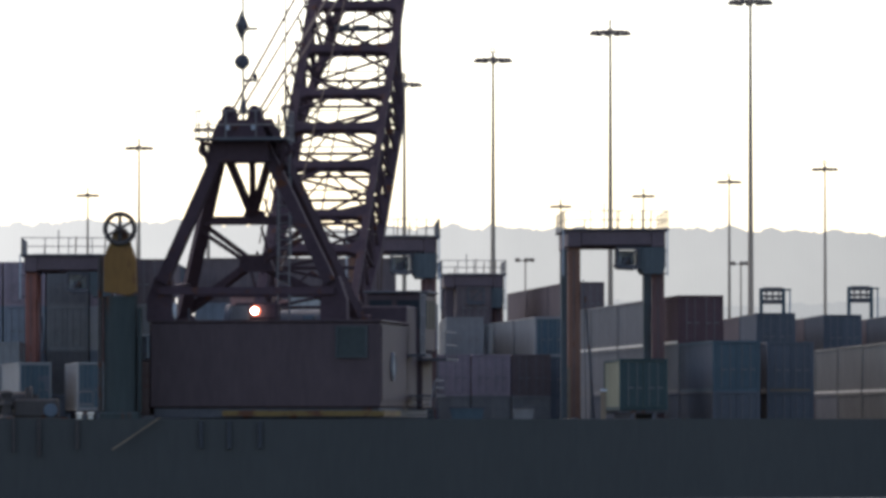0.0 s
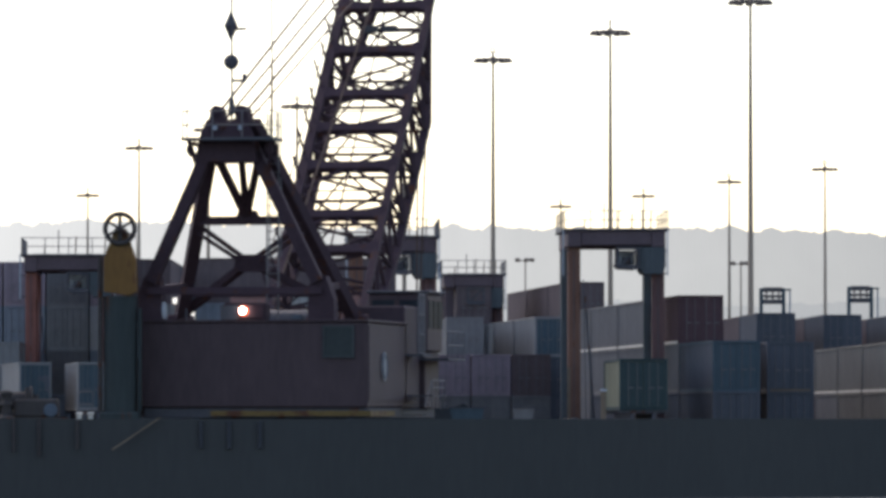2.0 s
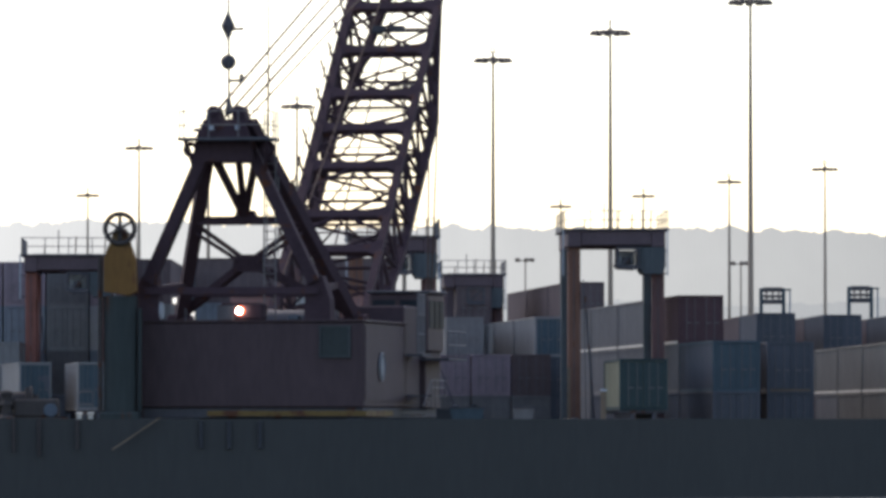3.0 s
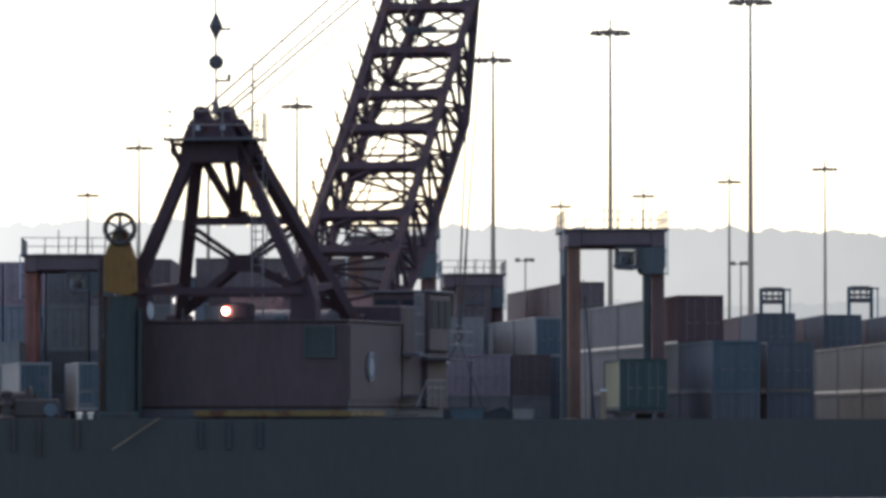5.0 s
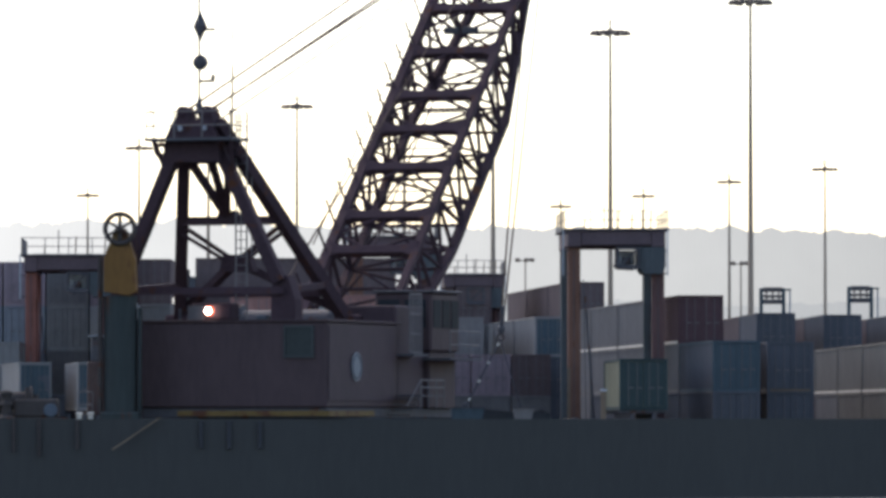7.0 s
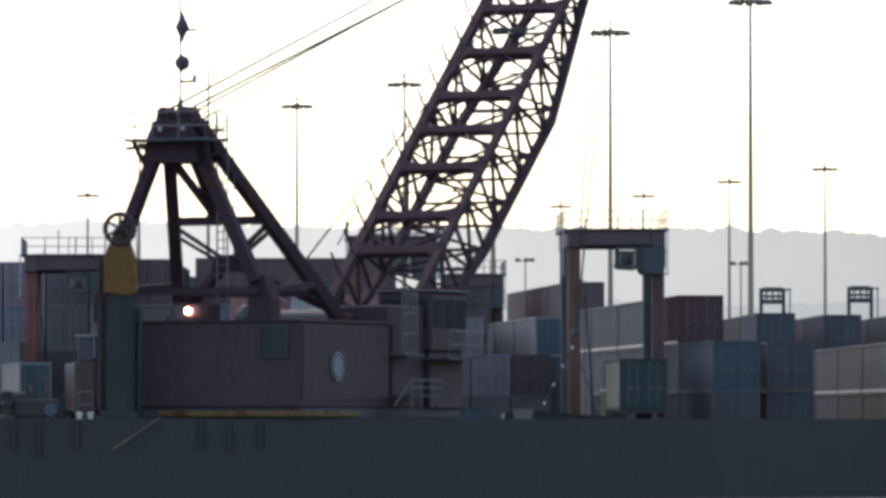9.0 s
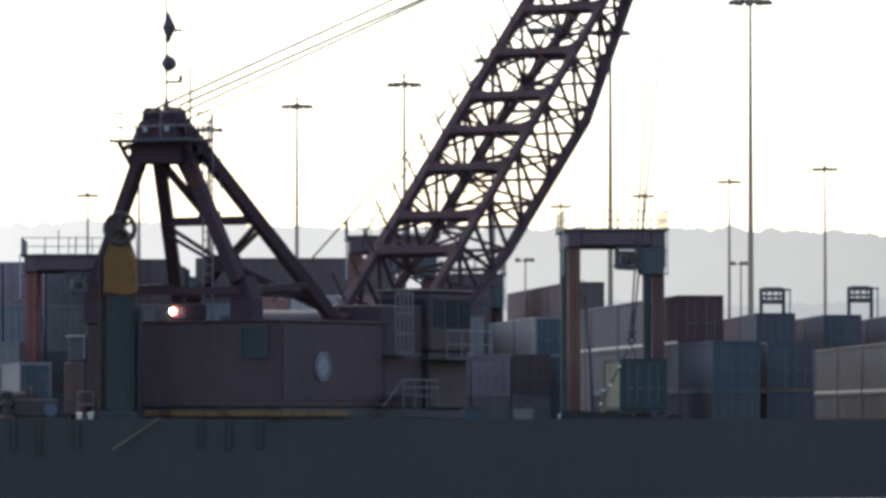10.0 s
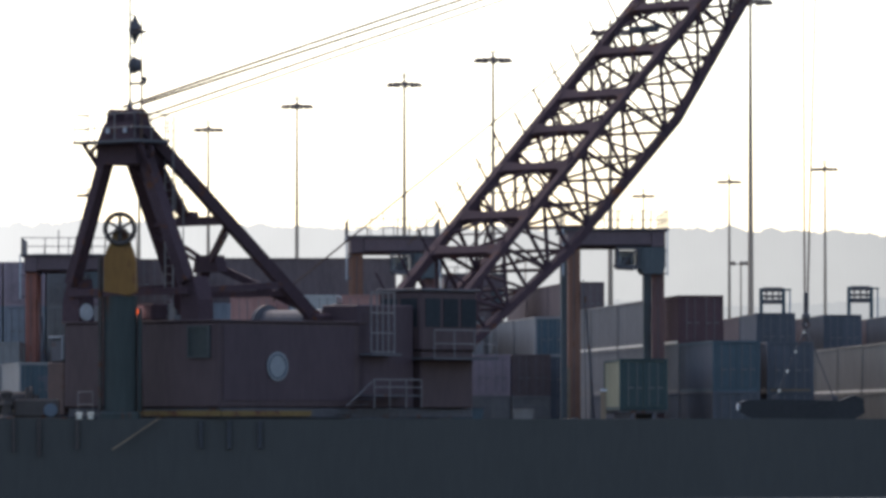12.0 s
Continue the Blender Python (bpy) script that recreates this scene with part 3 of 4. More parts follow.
def build_jib():
    def U(side, v):
        w = 1.74 if v < 24 else 1.74 - (v - 24) * 0.14
        return Vector((side * w, v, upper(v))) - PIN

    def L(side, v):
        z, w = lower_at(v)
        return Vector((side * w, v, z)) - PIN

    bm = bmesh.new()
    for a, b in ((4.9, 24.0), (24.0, 29.2)):
        beam(bm, U(-1, a), U(-1, b), 0.36, 0.32)
    jib = new("jib", mesh_of(bm, "jib", STEEL_RED))
    jib.parent = crane
    jib.location = PIN
    tagged(jib, "dark red lattice boom raised over the water")
    for side in (-1, 1):
        knots = [5.6, 13.1, 19.04, 24.07, 29.5]
        for a, b in zip(knots, knots[1:]):
            part("lower_chord", bar(L(side, a), L(side, b), 0.3), STEEL_RED, jib)
    part("upper_chord", bar(U(1, 4.9), U(1, 24.0), 0.27, 0.25), STEEL_RED, jib)
    part("upper_chord", bar(U(1, 24.0), U(1, 29.2), 0.27, 0.25), STEEL_RED, jib)
    # heavy battens across the upper face, with haunched ends
    levels = [8.75, 10.07, 11.92, 13.4, 14.75, 16.5, 18.28, 20.2, 22.1, 24.0]
    vs = [11.25 + (z - 10.07) / SLOPE for z in levels]
    tilt = math.atan(SLOPE)
    for v in vs:
        w = abs(U(1, v).x)
        p = U(1, v)
        bmb = prism(bmesh.new(), [(-w, -0.4), (-w, 0.42), (-w * 0.82, 0.24), (-w * 0.5, 0.16), (w * 0.5, 0.16), (w * 0.82, 0.24), (w, 0.42), (w, -0.4), (w * 0.75, -0.2), (-w * 0.75, -0.2)], -0.14, 0.14)
        bmb.transform(Matrix.Translation((0, p.y, p.z)) @ Matrix.Rotation(tilt - radians(90) + radians(8), 4, "X"))
        part("batten", bmb, STEEL_RED, jib)
    # lacing
    for a, b in zip(vs, vs[1:]):
        mid = (a + b) / 2
        ca, cb = (U(-1, a) + U(1, a)) / 2, (U(-1, b) + U(1, b)) / 2
        part("tie_rod", bar(U(-1, mid), U(1, mid), 0.06, sides=6), STEEL_RED, jib)
        for side in (-1, 1):
            part("lacing", bar(U(side, mid), cb, 0.13, sides=6), STEEL_RED, jib)
            part("lacing", bar(U(side, mid), ca, 0.12, sides=6), STEEL_RED, jib)
        part("lacing", bar(ca, cb, 0.07, sides=6), STEEL_RED, jib)
    lv = [9.0 + 1.05 * k for k in range(19)]
    for k, (a, b) in enumerate(zip(lv, lv[1:])):
        la, lb = L(-1, a), L(1, a)
        part("lower_lacing", bar(la, lb, 0.13, sides=6), STEEL_RED, jib)
        if k % 2:
            part("lower_lacing", bar(L(-1, a), L(1, b), 0.12, sides=6), STEEL_RED, jib)
        else:
            part("lower_lacing", bar(L(1, a), L(-1, b), 0.12, sides=6), STEEL_RED, jib)
        for side in (-1, 1):
            ua, ub = U(side, a - 1.2), U(side, b - 1.2)
            part("side_lacing", bar(L(side, a), ua, 0.16, sides=6), STEEL_RED, jib)
            if k % 2:
                part("side_lacing", bar(L(side, a), ub, 0.16, sides=6), STEEL_RED, jib)
                part("inner_brace", bar(L(side, a), (U(-side, a - 1.2) + U(side, a - 1.2)) / 2, 0.09, sides=6), STEEL_RED, jib)
            else:
                part("side_lacing", bar(ua, L(side, b), 0.16, sides=6), STEEL_RED, jib)
    # butt plates and pin
    for side in (-1, 1):
        part("butt_brace", bar(U(side, 6.7), L(side, 8.2), 0.16), STEEL_RED, jib)
        part("butt_brace", bar(U(side, 8.8), L(side, 8.2), 0.14), STEEL_RED, jib)
        part("butt_plate", box(side * 1.66 - 0.12, side * 1.66 + 0.12, -0.35, 1.1, -0.3, 0.9, bevel=0.05), STEEL_RED, jib)
    part("foot_pin", bar((-2.0, 0.1, 0.05), (2.0, 0.1, 0.05), 0.3, sides=12), STEEL_DARK, jib)
    # lamps on the upper face
    for x in (-0.38, 0.38):
        p = U(1, 19.35)
        part("work_light", box(x - 0.29, x + 0.29, p.y - 0.15, p.y + 0.15, p.z - 0.02, p.z + 0.26, bevel=0.03), STEEL_DARK, jib)
    # walkway stanchions along one upper chord
    lean = Vector((-0.12, -0.36, 0.66)).normalized()
    for k in range(18):
        p = U(-1, 7.6 + 1.02 * k)
        part("stanchion", bar(p, p + lean * (1.1 if k % 3 else 1.3), 0.095, sides=6), STEEL_RED, jib)
    part("hoist_rope", bar(Vector((-0.01, 0.0, 6.8)) - PIN, Vector((-0.37, 22.6, 20.26)) - PIN, 0.07, sides=6), CABLE, jib)
    part("hoist_rope", bar(Vector((-1.9, 8.6, 9.0)) - PIN, Vector((-2.0, 19.5, upper(19.5) + 0.3)) - PIN, 0.055, sides=6), CABLE, jib)
    head = U(0, 29.2)
    part("jib_head", box(-0.9, 0.9, head.y - 0.5, head.y + 0.4, head.z - 1.2, head.z + 0.4, bevel=0.1), STEEL_RED, jib)
    part("head_sheave", torus(bmesh.new(), 0.45, 0.1, (0.0, head.y + 0.35, head.z - 0.3), "X", 24, 8), STEEL_DARK, jib)
    # pendants to the gantry head, in the jib's space
    for x0, x1, z0, drop, thick in ((-0.31, -0.99, 13.4, 0.02, 0.1), (-0.37, -0.5, 12.82, 0.43, 0.09), (0.68, 0.37, 13.48, 0.2, 0.1), (0.42, 0.81, 12.78, 0.51, 0.075)):
        a = Vector((x0, -6.9, z0)) - PIN
        b = Vector((x1, 25.6, upper(25.6) - drop)) - PIN
        part("pendant", bar(a, b, thick, sides=6), CABLE, jib)
    return jib


jib = build_jib()


def build_load():
    """Hoist lines, hook and slung load; its origin is the jib head."""
    load = thing("slung_load", "long dark steel load slung on chains from crane hoist lines", "load")
    part("hoist_line", bar((-0.34, 0, 0), (-0.06, 0, -18.4), 0.075, sides=6), CABLE, load)
    part("hoist_line", bar((0.34, 0, 0), (0.06, 0, -18.4), 0.075, sides=6), CABLE, load)
    block = part("hook_block", box(-0.1, 0.1, -0.1, 0.1, -19.2, -18.4, bevel=0.04), STEEL_DARK, load)
    part("swivel", lathe(bmesh.new(), [(0.1, -19.5), (0.16, -19.42), (0.16, -19.28), (0.1, -19.2)], 14), STEEL_DARK, block)
    part("hook", torus(bmesh.new(), 0.13, 0.045, (0, 0, -19.66), "Y", 16, 6), STEEL_DARK, block)
    for x in (-1.15, 1.15):
        for k in range(22):
            f0, f1 = k / 22, (k + 0.82) / 22
            a, b = Vector((0, 0, -19.78)), Vector((x, 0, -22.6))
            # Every sixth link on the left is white, a painted glint.
            part("chain_link", bar(a + (b - a) * f0, a + (b - a) * f1, 0.05, 0.09) if x < 0 else bar(a + (b - a) * f0, a + (b - a) * f1, 0.04, 0.06), (WHITE_HIGHLIGHT if k % 6 == 1 else STEEL_DARK) if x < 0 else STEEL_DARK, load)
    part("load_body", prism(bmesh.new(), [(-2.55, -22.75), (-2.3, -22.65), (-1.2, -22.6), (1.3, -22.62), (1.9, -22.4), (2.25, -22.55), (2.3, -23.1), (1.9, -23.35), (-2.1, -23.35), (-2.55, -23.1)], -0.5, 0.5), LOAD_BLACK, load, "dark rusty steel body")
    part("end_cap", box(-2.66, -2.55, -0.42, 0.42, -23.05, -22.8, bevel=0.03), PALE_GREY, load, "pale end cap")
    for x in (-1.15, 1.15):
        part("lifting_lug", box(x - 0.12, x + 0.12, -0.06, 0.06, -22.62, -22.45, bevel=0.02), STEEL_DARK, load)
    return load


load = build_load()


# ---------------------------------------------------------------- containers
CW, CH, CL = 2.44, 2.59, 12.19
ROW_TURN = 0.0365


def corrugated(length, width, height, pitch, depth):
    """A box whose long sides and blind end are folded like container panels."""
    bm = bmesh.new()
    n = int(length / pitch)
    ring_lo, ring_hi = [], []

    def put(x, y):
        ring_lo.append(bm.verts.new((x, y, 0.16)))
        ring_hi.append(bm.verts.new((x, y, height - 0.12)))

    for i in range(n + 1):
        y = 0.12 + (length - 0.24) * i / n
        put(0.03 + (depth if i % 2 else 0), y)
    for i in range(n, -1, -1):
        y = 0.12 + (length - 0.24) * i / n
        put(width - 0.03 - (depth if i % 2 else 0), y)
    m = len(ring_lo)
    for i in range(m):
        j = (i + 1) % m
        bm.faces.new((ring_lo[i], ring_lo[j], ring_hi[j], ring_hi[i]))
    bm.faces.new(ring_hi)
    bm.faces.new(ring_lo[::-1])
    return bm


def container_meshes():
    """Shared meshes: body, roof rails, posts, door leaf, lock rod."""
    out = {}
    for colour, mat in CONTAINER.items():
        body = mesh_of(corrugated(CL, CW, CH, 0.3, 0.05), "container_body", mat)
        fr = bmesh.new()
        for x in (0, CW - 0.12):
            for z in (0, CH - 0.12):
                add_box(fr, x, x + 0.12, 0.17, CL - 0.17, z, z + (0.16 if z == 0 else 0.12))
        for y in (0, CL - 0.12):
            for z in (0, CH - 0.12):
                add_box(fr, 0.17, CW - 0.17, y, y + 0.12, z, z + (0.16 if z == 0 else 0.12))
        frame_me = mesh_of(fr, "container_frame", mat)
        post = mesh_of(box(0, 0.17, 0, 0.17, 0, CH, bevel=0.015), "corner_post", mat)
        door = mesh_of(box(0, (CW - 0.38) / 2, 0, 0.06, 0, CH - 0.32, bevel=0.012), "door", mat)
        out[colour] = body, frame_me, post, door
    rod = bmesh.new()
    beam(rod, (0, 0, 0), (0, 0, CH - 0.36), 0.045, sides=6)
    add_box(rod, -0.03, 0.25, -0.02, 0.02, 0.9, 0.96)
    return out, mesh_of(rod, "lock_rod", GREY_RAIL)


CONTAINER_MESHES, ROD_MESH = container_meshes()
# Olive body paints the light on the green container's long side.
CONTAINER_MESHES["lit_side_green"] = CONTAINER_MESHES["olive"][:1] + CONTAINER_MESHES["green"][1:]
CONTAINER_MESHES["blue_door"] = CONTAINER_MESHES["navy"][:1] + CONTAINER_MESHES["blue"][1:]
CONTAINER_MESHES["two_tone"] = CONTAINER_MESHES["pale"][:3] + CONTAINER_MESHES["blue"][3:]
WORDS = {"blue_door": "dark slate blue-doored", "slate": "slate grey", "white": "white", "pale": "pale grey", "beige": "beige", "grey": "grey", "blue": "blue", "navy": "dark navy", "red": "dark red", "brown": "brown",
         "green": "dark green", "pink": "faded red", "plum": "faded plum", "two_tone": "pale grey blue-doored", "lit_side_green": "dark green sunlit-sided", "olive": "olive"}


def child(name, me, parent, x, y, z):
    ob = new(name, me)
    ob.parent = parent
    ob.location = (x, y, z)
    return ob


def container(x, y, z, colour, turn=ROW_TURN, doors=True, squash=1.0, where="stacked in the container yard"):
    body, frame_me, post, door = CONTAINER_MESHES[colour]
    c = thing("shipping_container", "%s corrugated steel shipping container, %s" % (WORDS[colour], where), "shipping container",
              pose(x, y, z, 0, 0, math.degrees(math.atan(turn))), "stacked containers")
    c.scale.z = squash
    child("body", body, c, 0, 0, 0)
    child("frame", frame_me, c, 0, 0, 0)
    for px in (0, CW - 0.17):
        for py in (0, CL - 0.17):
            child("corner_post", post, c, px, py, 0)
    if doors:
        for px in (0.18, 0.2 + (CW - 0.38) / 2):
            d = child("door", door, c, px, 0.03, 0.17)
            for rx in (0.28, 0.72):
                child("lock_rod", ROD_MESH, d, rx, -0.03, 0.02)
    return c


# Pale strips that paint the sunlit edge along container bottoms.
LIT_RAIL_MESH = mesh_of(box(-0.02, 0.1, 0.18, CL - 0.18, 0.02, 0.15), "bottom_rail", WHITE_HIGHLIGHT)


LIT_END_RAIL_MESH = mesh_of(box(0.18, CW - 0.18, -0.02, 0.1, 0.02, 0.13), "bottom_rail", TIMBER_AND_LIT_EDGE)


def stack_row(x, d, deep, turn=ROW_TURN, gap=0.25, base=YARD_Z, worn=-1, rail="side"):
    """A row running away from the water; deep: for each place, the colours from the ground up; worn: tier with the
    painted lit rail.
    """
    for k, colours in enumerate(deep):
        dy = k * (CL + gap)
        for tier, colour in enumerate(colours):
            if colour:
                c = container(x - turn * dy, EYE_Y + d + dy, base + tier * CH, colour, turn, doors=(k == 0 or tier + 1 == len(colours)))
                if tier == worn and (rail == "side" or k == 0):
                    tagged(child("bottom_rail", LIT_RAIL_MESH if rail == "side" else LIT_END_RAIL_MESH, c, 0, 0, 0), "bottom rail with its sunlit edge painted pale")


# rows nearest the water
stack_row(23.15, 293, [("beige", "beige"), ("beige", "beige"), ("grey", "beige"), ("brown", "beige")], worn=1)
stack_row(16.86, 293, [("navy", "navy")], worn=1, rail="end")
stack_row(13.8, 288, [("navy", "blue_door"), ("navy", "grey", "red"), ("brown", "grey", "grey"), ("navy", "grey", "grey"), ("grey", "grey", "grey")], turn=0.10, worn=2)
stack_row(8.0, 345, [("navy", "navy", "grey")], turn=0.04)
# rows farther back, on the east side
stack_row(19.6, 352, [("navy", "brown", "navy"), ("navy", "brown", "brown"), ("navy", "brown", "brown")])
stack_row(24.2, 358, [("navy", "brown", "navy"), ("navy", "brown", "brown"), ("navy", "brown", "brown")])
stack_row(28.6, 362, [("navy", "brown", "navy"), ("navy", "brown", "brown"), ("navy", "brown", "brown")])
# middle block
stack_row(5.95, 366, [("navy", "navy", "two_tone"), ("navy", "navy", "pale"), ("navy", "red", "pale"), ("navy", "navy", "pale")], turn=0.10)
stack_row(8.45, 379, [("brown", "brown", "red", "brown"), ("brown", "red", "navy", "brown"), ("brown", "brown", "navy", "brown")], turn=0.10)
stack_row(0.2, 367, [("navy", "navy", "pale"), ("brown", "brown", "grey")], turn=0.02)
for x, upper_colour in ((-0.72, "plum"), (1.8, "plum"), (4.32, "brown")):
    stack_row(x, 353, [("grey", upper_colour)], turn=0.02)
# long high block behind the crane, its containers lying along the quay
for row, colours in enumerate((("navy", "grey", "slate", "brown"), ("grey", "navy", "slate", "plum"))):
    for tier, colour in enumerate(colours):
        container(-2.9, EYE_Y + 343 + 2.6 * row, YARD_Z + 2.74 * tier, colour, 1e6, doors=False, squash=1.055)
stack_row(-18.12, 324, [("grey", "grey", "grey", "brown"), ("brown", "grey", "navy", "navy")], turn=0.0)
stack_row(-18.0, 365, [("navy", "brown", "grey", "navy")], turn=0.0)
for k in range(4):
    stack_row(-28.3 + 2.54 * k, 330, [(("grey", "slate", "slate", "plum"), ("grey", "slate", "slate", "plum"), ("slate", "grey", "pale", "grey"), ("slate", "slate", "white", "plum"))[k]], turn=0.0)
stack_row(-5.4, 300, [("navy", "grey", "pink"), ("navy", "grey", "white")], turn=-0.11)
stack_row(-8.1, 300, [("navy", "grey", "white")], turn=-0.05)
stack_row(-11.4, 302, [("navy", "grey", "pink")], turn=-0.03)
# west end
for tier, colour in enumerate(("grey", "pale")):
    container(-26.3, EYE_Y + 317, YARD_Z + 2.75 * tier, colour, 0.0, squash=1.06)


def build_chassis(x, d, turn=ROW_TURN, narrow=1.0):
    ch = thing("container_chassis", "dark container chassis on paired tyres", "trailer", pose(x, EYE_Y + d, YARD_Z, 0, 0, math.degrees(math.atan(turn))))
    ch.scale.x = narrow
    for px in (0.55, 1.65):
        part("beam", box(px, px + 0.22, 0, CL, 1.05, 1.45, bevel=0.02), STEEL_DARK, ch)
    for py in (0.1, 3.0, 7.0, 11.9):
        part("cross_member", box(0.0, CW, py, py + 0.2, 1.455, 1.62, bevel=0.02), STEEL_DARK, ch)
    for py in (0.9, 2.1):
        for px in (0.0, 1.84):
            part("wheel", lathe(bmesh.new(), [(0.42, 0), (0.5, 0.06), (0.5, 0.52), (0.42, 0.58)], 20, (px, py, 0.5), "X"), RUBBER, ch)
        part("axle", bar((0.3, py, 0.5), (2.1, py, 0.5), 0.12, sides=8), STEEL_DARK, ch)
    part("bumper", box(0.1, CW - 0.1, -0.12, -0.01, 0.55, 0.72), GREY_RAIL, ch)
    return ch


build_chassis(8.9, 284)
for x, d, turn, narrow in ((-22.9, 304, 0.16, 0.72), (-19.6, 302, 0.125, 0.6)):
    build_chassis(x, d, turn, narrow)
    box_ = container(x, EYE_Y + d, YARD_Z + 1.625, "two_tone", turn, where="on a chassis")
    box_.scale.x = narrow
    if narrow > 0.7:
        part("painted_mark", prism(bmesh.new(), [(1.35, 1.7), (1.5, 1.85), (2.2, 1.9), (2.3, 1.5), (2.26, 0.95), (2.05, 1.0), (1.95, 1.5)], -0.01, 0.029), CONTAINER["navy"], box_, "dark angular mark")
container(8.9, EYE_Y + 284, YARD_Z + 1.625, "lit_side_green", where="on a chassis")


def build_marker_post(x, d, h, paint, label):
    m = thing("marker_post", label, "post", pose(x, EYE_Y + d, YARD_Z))
    part("shaft", box(-0.13, 0.13, -0.13, 0.13, 0.06, h, bevel=0.03), paint, m)
    part("cap", box(-0.17, 0.17, -0.17, 0.17, h + 0.001, h + 0.12, bevel=0.03), PALE_GREY, m, "pale worn cap")
    part("foot", box(-0.22, 0.22, -0.22, 0.22, 0.0, 0.059, bevel=0.01), STEEL_DARK, m)


build_marker_post(8.05, 282.5, 2.55, TIMBER_AND_LIT_EDGE, "weathered tan marker post on the quay")


# ---------------------------------------------------------------- straddle carriers
def build_straddle(x, d, width, top, label, turn=0.0365, paint=None, far_side=None):
    """Portal on legs over a container row; x is the left edge, top the upper beam's height over the water."""
    paint = paint or ORANGE
    h = top - YARD_Z
    s = thing("straddle_carrier", label, "straddle carrier", pose(x, EYE_Y + d, YARD_Z, 0, 0, math.degrees(math.atan(turn))), "straddle carriers")
    for side, px in ((-1, 0.0), (1, width - 0.62)):
        for py in (0.0, 6.4):
            leg = part("leg", box(px, px + 0.66, py, py + 0.7, 0.95, h - 0.9, bevel=0.05), far_side if far_side and py > 1 else (DARK_BROWN if side > 0 else paint), s, "slate steel leg" if far_side and py > 1 else "brown-orange steel leg")
            part("leg_pipe", bar((px + 0.31, py - 0.06, 1.0), (px + 0.31, py - 0.06, h - 1.0), 0.05, sides=6), STEEL_DARK, leg)
        if side < 0:
            # Tan strip carries the sunlight on the left leg's lower edge.
            part("leg_guard", box(px - 0.035, px + 0.12, -0.03, -0.002, 0.95, 3.9), TIMBER_AND_LIT_EDGE, s, "tan strip painting the leg's sunlit edge")
        part("sill_beam", box(px - 0.05, px + 0.67, -1.2, 8.3, 0.55, 0.945, bevel=0.05), STRADDLE, s)
        for py in (-0.7, 1.6, 5.2, 7.6):
            part("wheel", lathe(bmesh.new(), [(0.5, 0), (0.62, 0.08), (0.62, 0.44), (0.5, 0.52)], 22, (px + 0.05, py, 0.622), "X"), RUBBER, s)
        part("side_girder", box(px - 0.06, px + 0.68, -0.4, 7.5, h - 0.895, h - 0.02, bevel=0.05), STRADDLE, s)
    for py in (-0.35, 6.6):
        part("top_beam", box(0.684, width - 0.684, py, py + 0.8, h - 0.8, h - 0.02, bevel=0.05), STRADDLE, s)
    deck = part("top_deck", box(-0.25, width + 0.25, -0.5, 7.6, h - 0.018, h + 0.1, bevel=0.02), STEEL_DARK, s)
    corners = [(-0.2, 7.5), (-0.2, -0.45), (width + 0.2, -0.45), (width + 0.2, 7.5)]
    for (xa, ya), (xb, yb) in zip(corners, corners[1:]):
        n = max(2, round(math.hypot(xb - xa, yb - ya) / 1.25))
        for k in range(n + 1):
            a, b = xa + (xb - xa) * k / n, ya + (yb - ya) * k / n
            part("rail_post", bar((a, b, h + 0.1), (a, b, h + 1.05), 0.06, sides=6), GREY_RAIL, deck)
        for z in (h + 0.55, h + 1.03):
            part("rail", bar((xa, ya, z), (xb, yb, z), 0.05, sides=6), GREY_RAIL, deck)
    for px in (-0.28, width + 0.16):
        part("corner_pole", bar((px, -0.45, h - 2.4), (px, -0.45, h + 0.1), 0.09, sides=6), PALE_GREY, s, "pale pole down the corner")
        for z in (h - 2.3, h - 1.1):
            part("pole_bracket", bar((px, -0.45, z), (0.02 if px < 0 else width - 0.02, -0.38, z), 0.07), STEEL_DARK, s)
    part("mast_light", bar((width * 0.38, 0.2, h + 0.1), (width * 0.38, 0.2, h + 1.5), 0.07, sides=6), STEEL_DARK, s)
    for px, tall in ((width * 0.2, 0.7), (width * 0.56, 1.2), (width * 0.7, 1.0), (width * 0.9, 1.1)):
        part("deck_post", bar((px, 2.6, h + 0.1), (px + 0.04, 2.6, h + tall), 0.08, sides=6), MAST_DARK, deck)
    part("deck_coaming", box(0.3, width - 0.3, 2.2, 2.9, h + 0.102, h + 0.2, bevel=0.02), STEEL_DARK, deck)
    w = width
    part("engine_housing", prism(bmesh.new(), [(w - 1.28, h - 0.9), (w + 0.06, h - 0.9), (w + 0.06, h - 1.95), (w - 0.1, h - 2.3), (w - 1.1, h - 2.3), (w - 1.28, h - 2.05)], -0.55, 2.4), LEG_SLATE, s, "slate engine housing")
    # cab of open framing: floor, roof, posts, diagonal stay, two panes
    cab = part("driver_cab", slab([(w - 2.55, -0.9), (w - 1.3, -0.9), (w - 1.3, 0.9), (w - 2.55, 0.9)], h - 1.0, h - 0.9), STEEL_DARK, s, "dark framed driver's cab")
    part("cab_floor", prism(bmesh.new(), [(w - 2.6, h - 1.9), (w - 2.45, h - 2.05), (w - 1.6, h - 2.1), (w - 1.3, h - 2.0), (w - 1.3, h - 1.85), (w - 2.6, h - 1.8)], -1.0, 1.0), STEEL_DARK, cab)
    for px in (w - 2.5, w - 1.4):
        for py in (-0.84, 0.84):
            part("cab_post", bar((px, py, h - 1.82), (px, py, h - 1.0), 0.11), STEEL_DARK, cab)
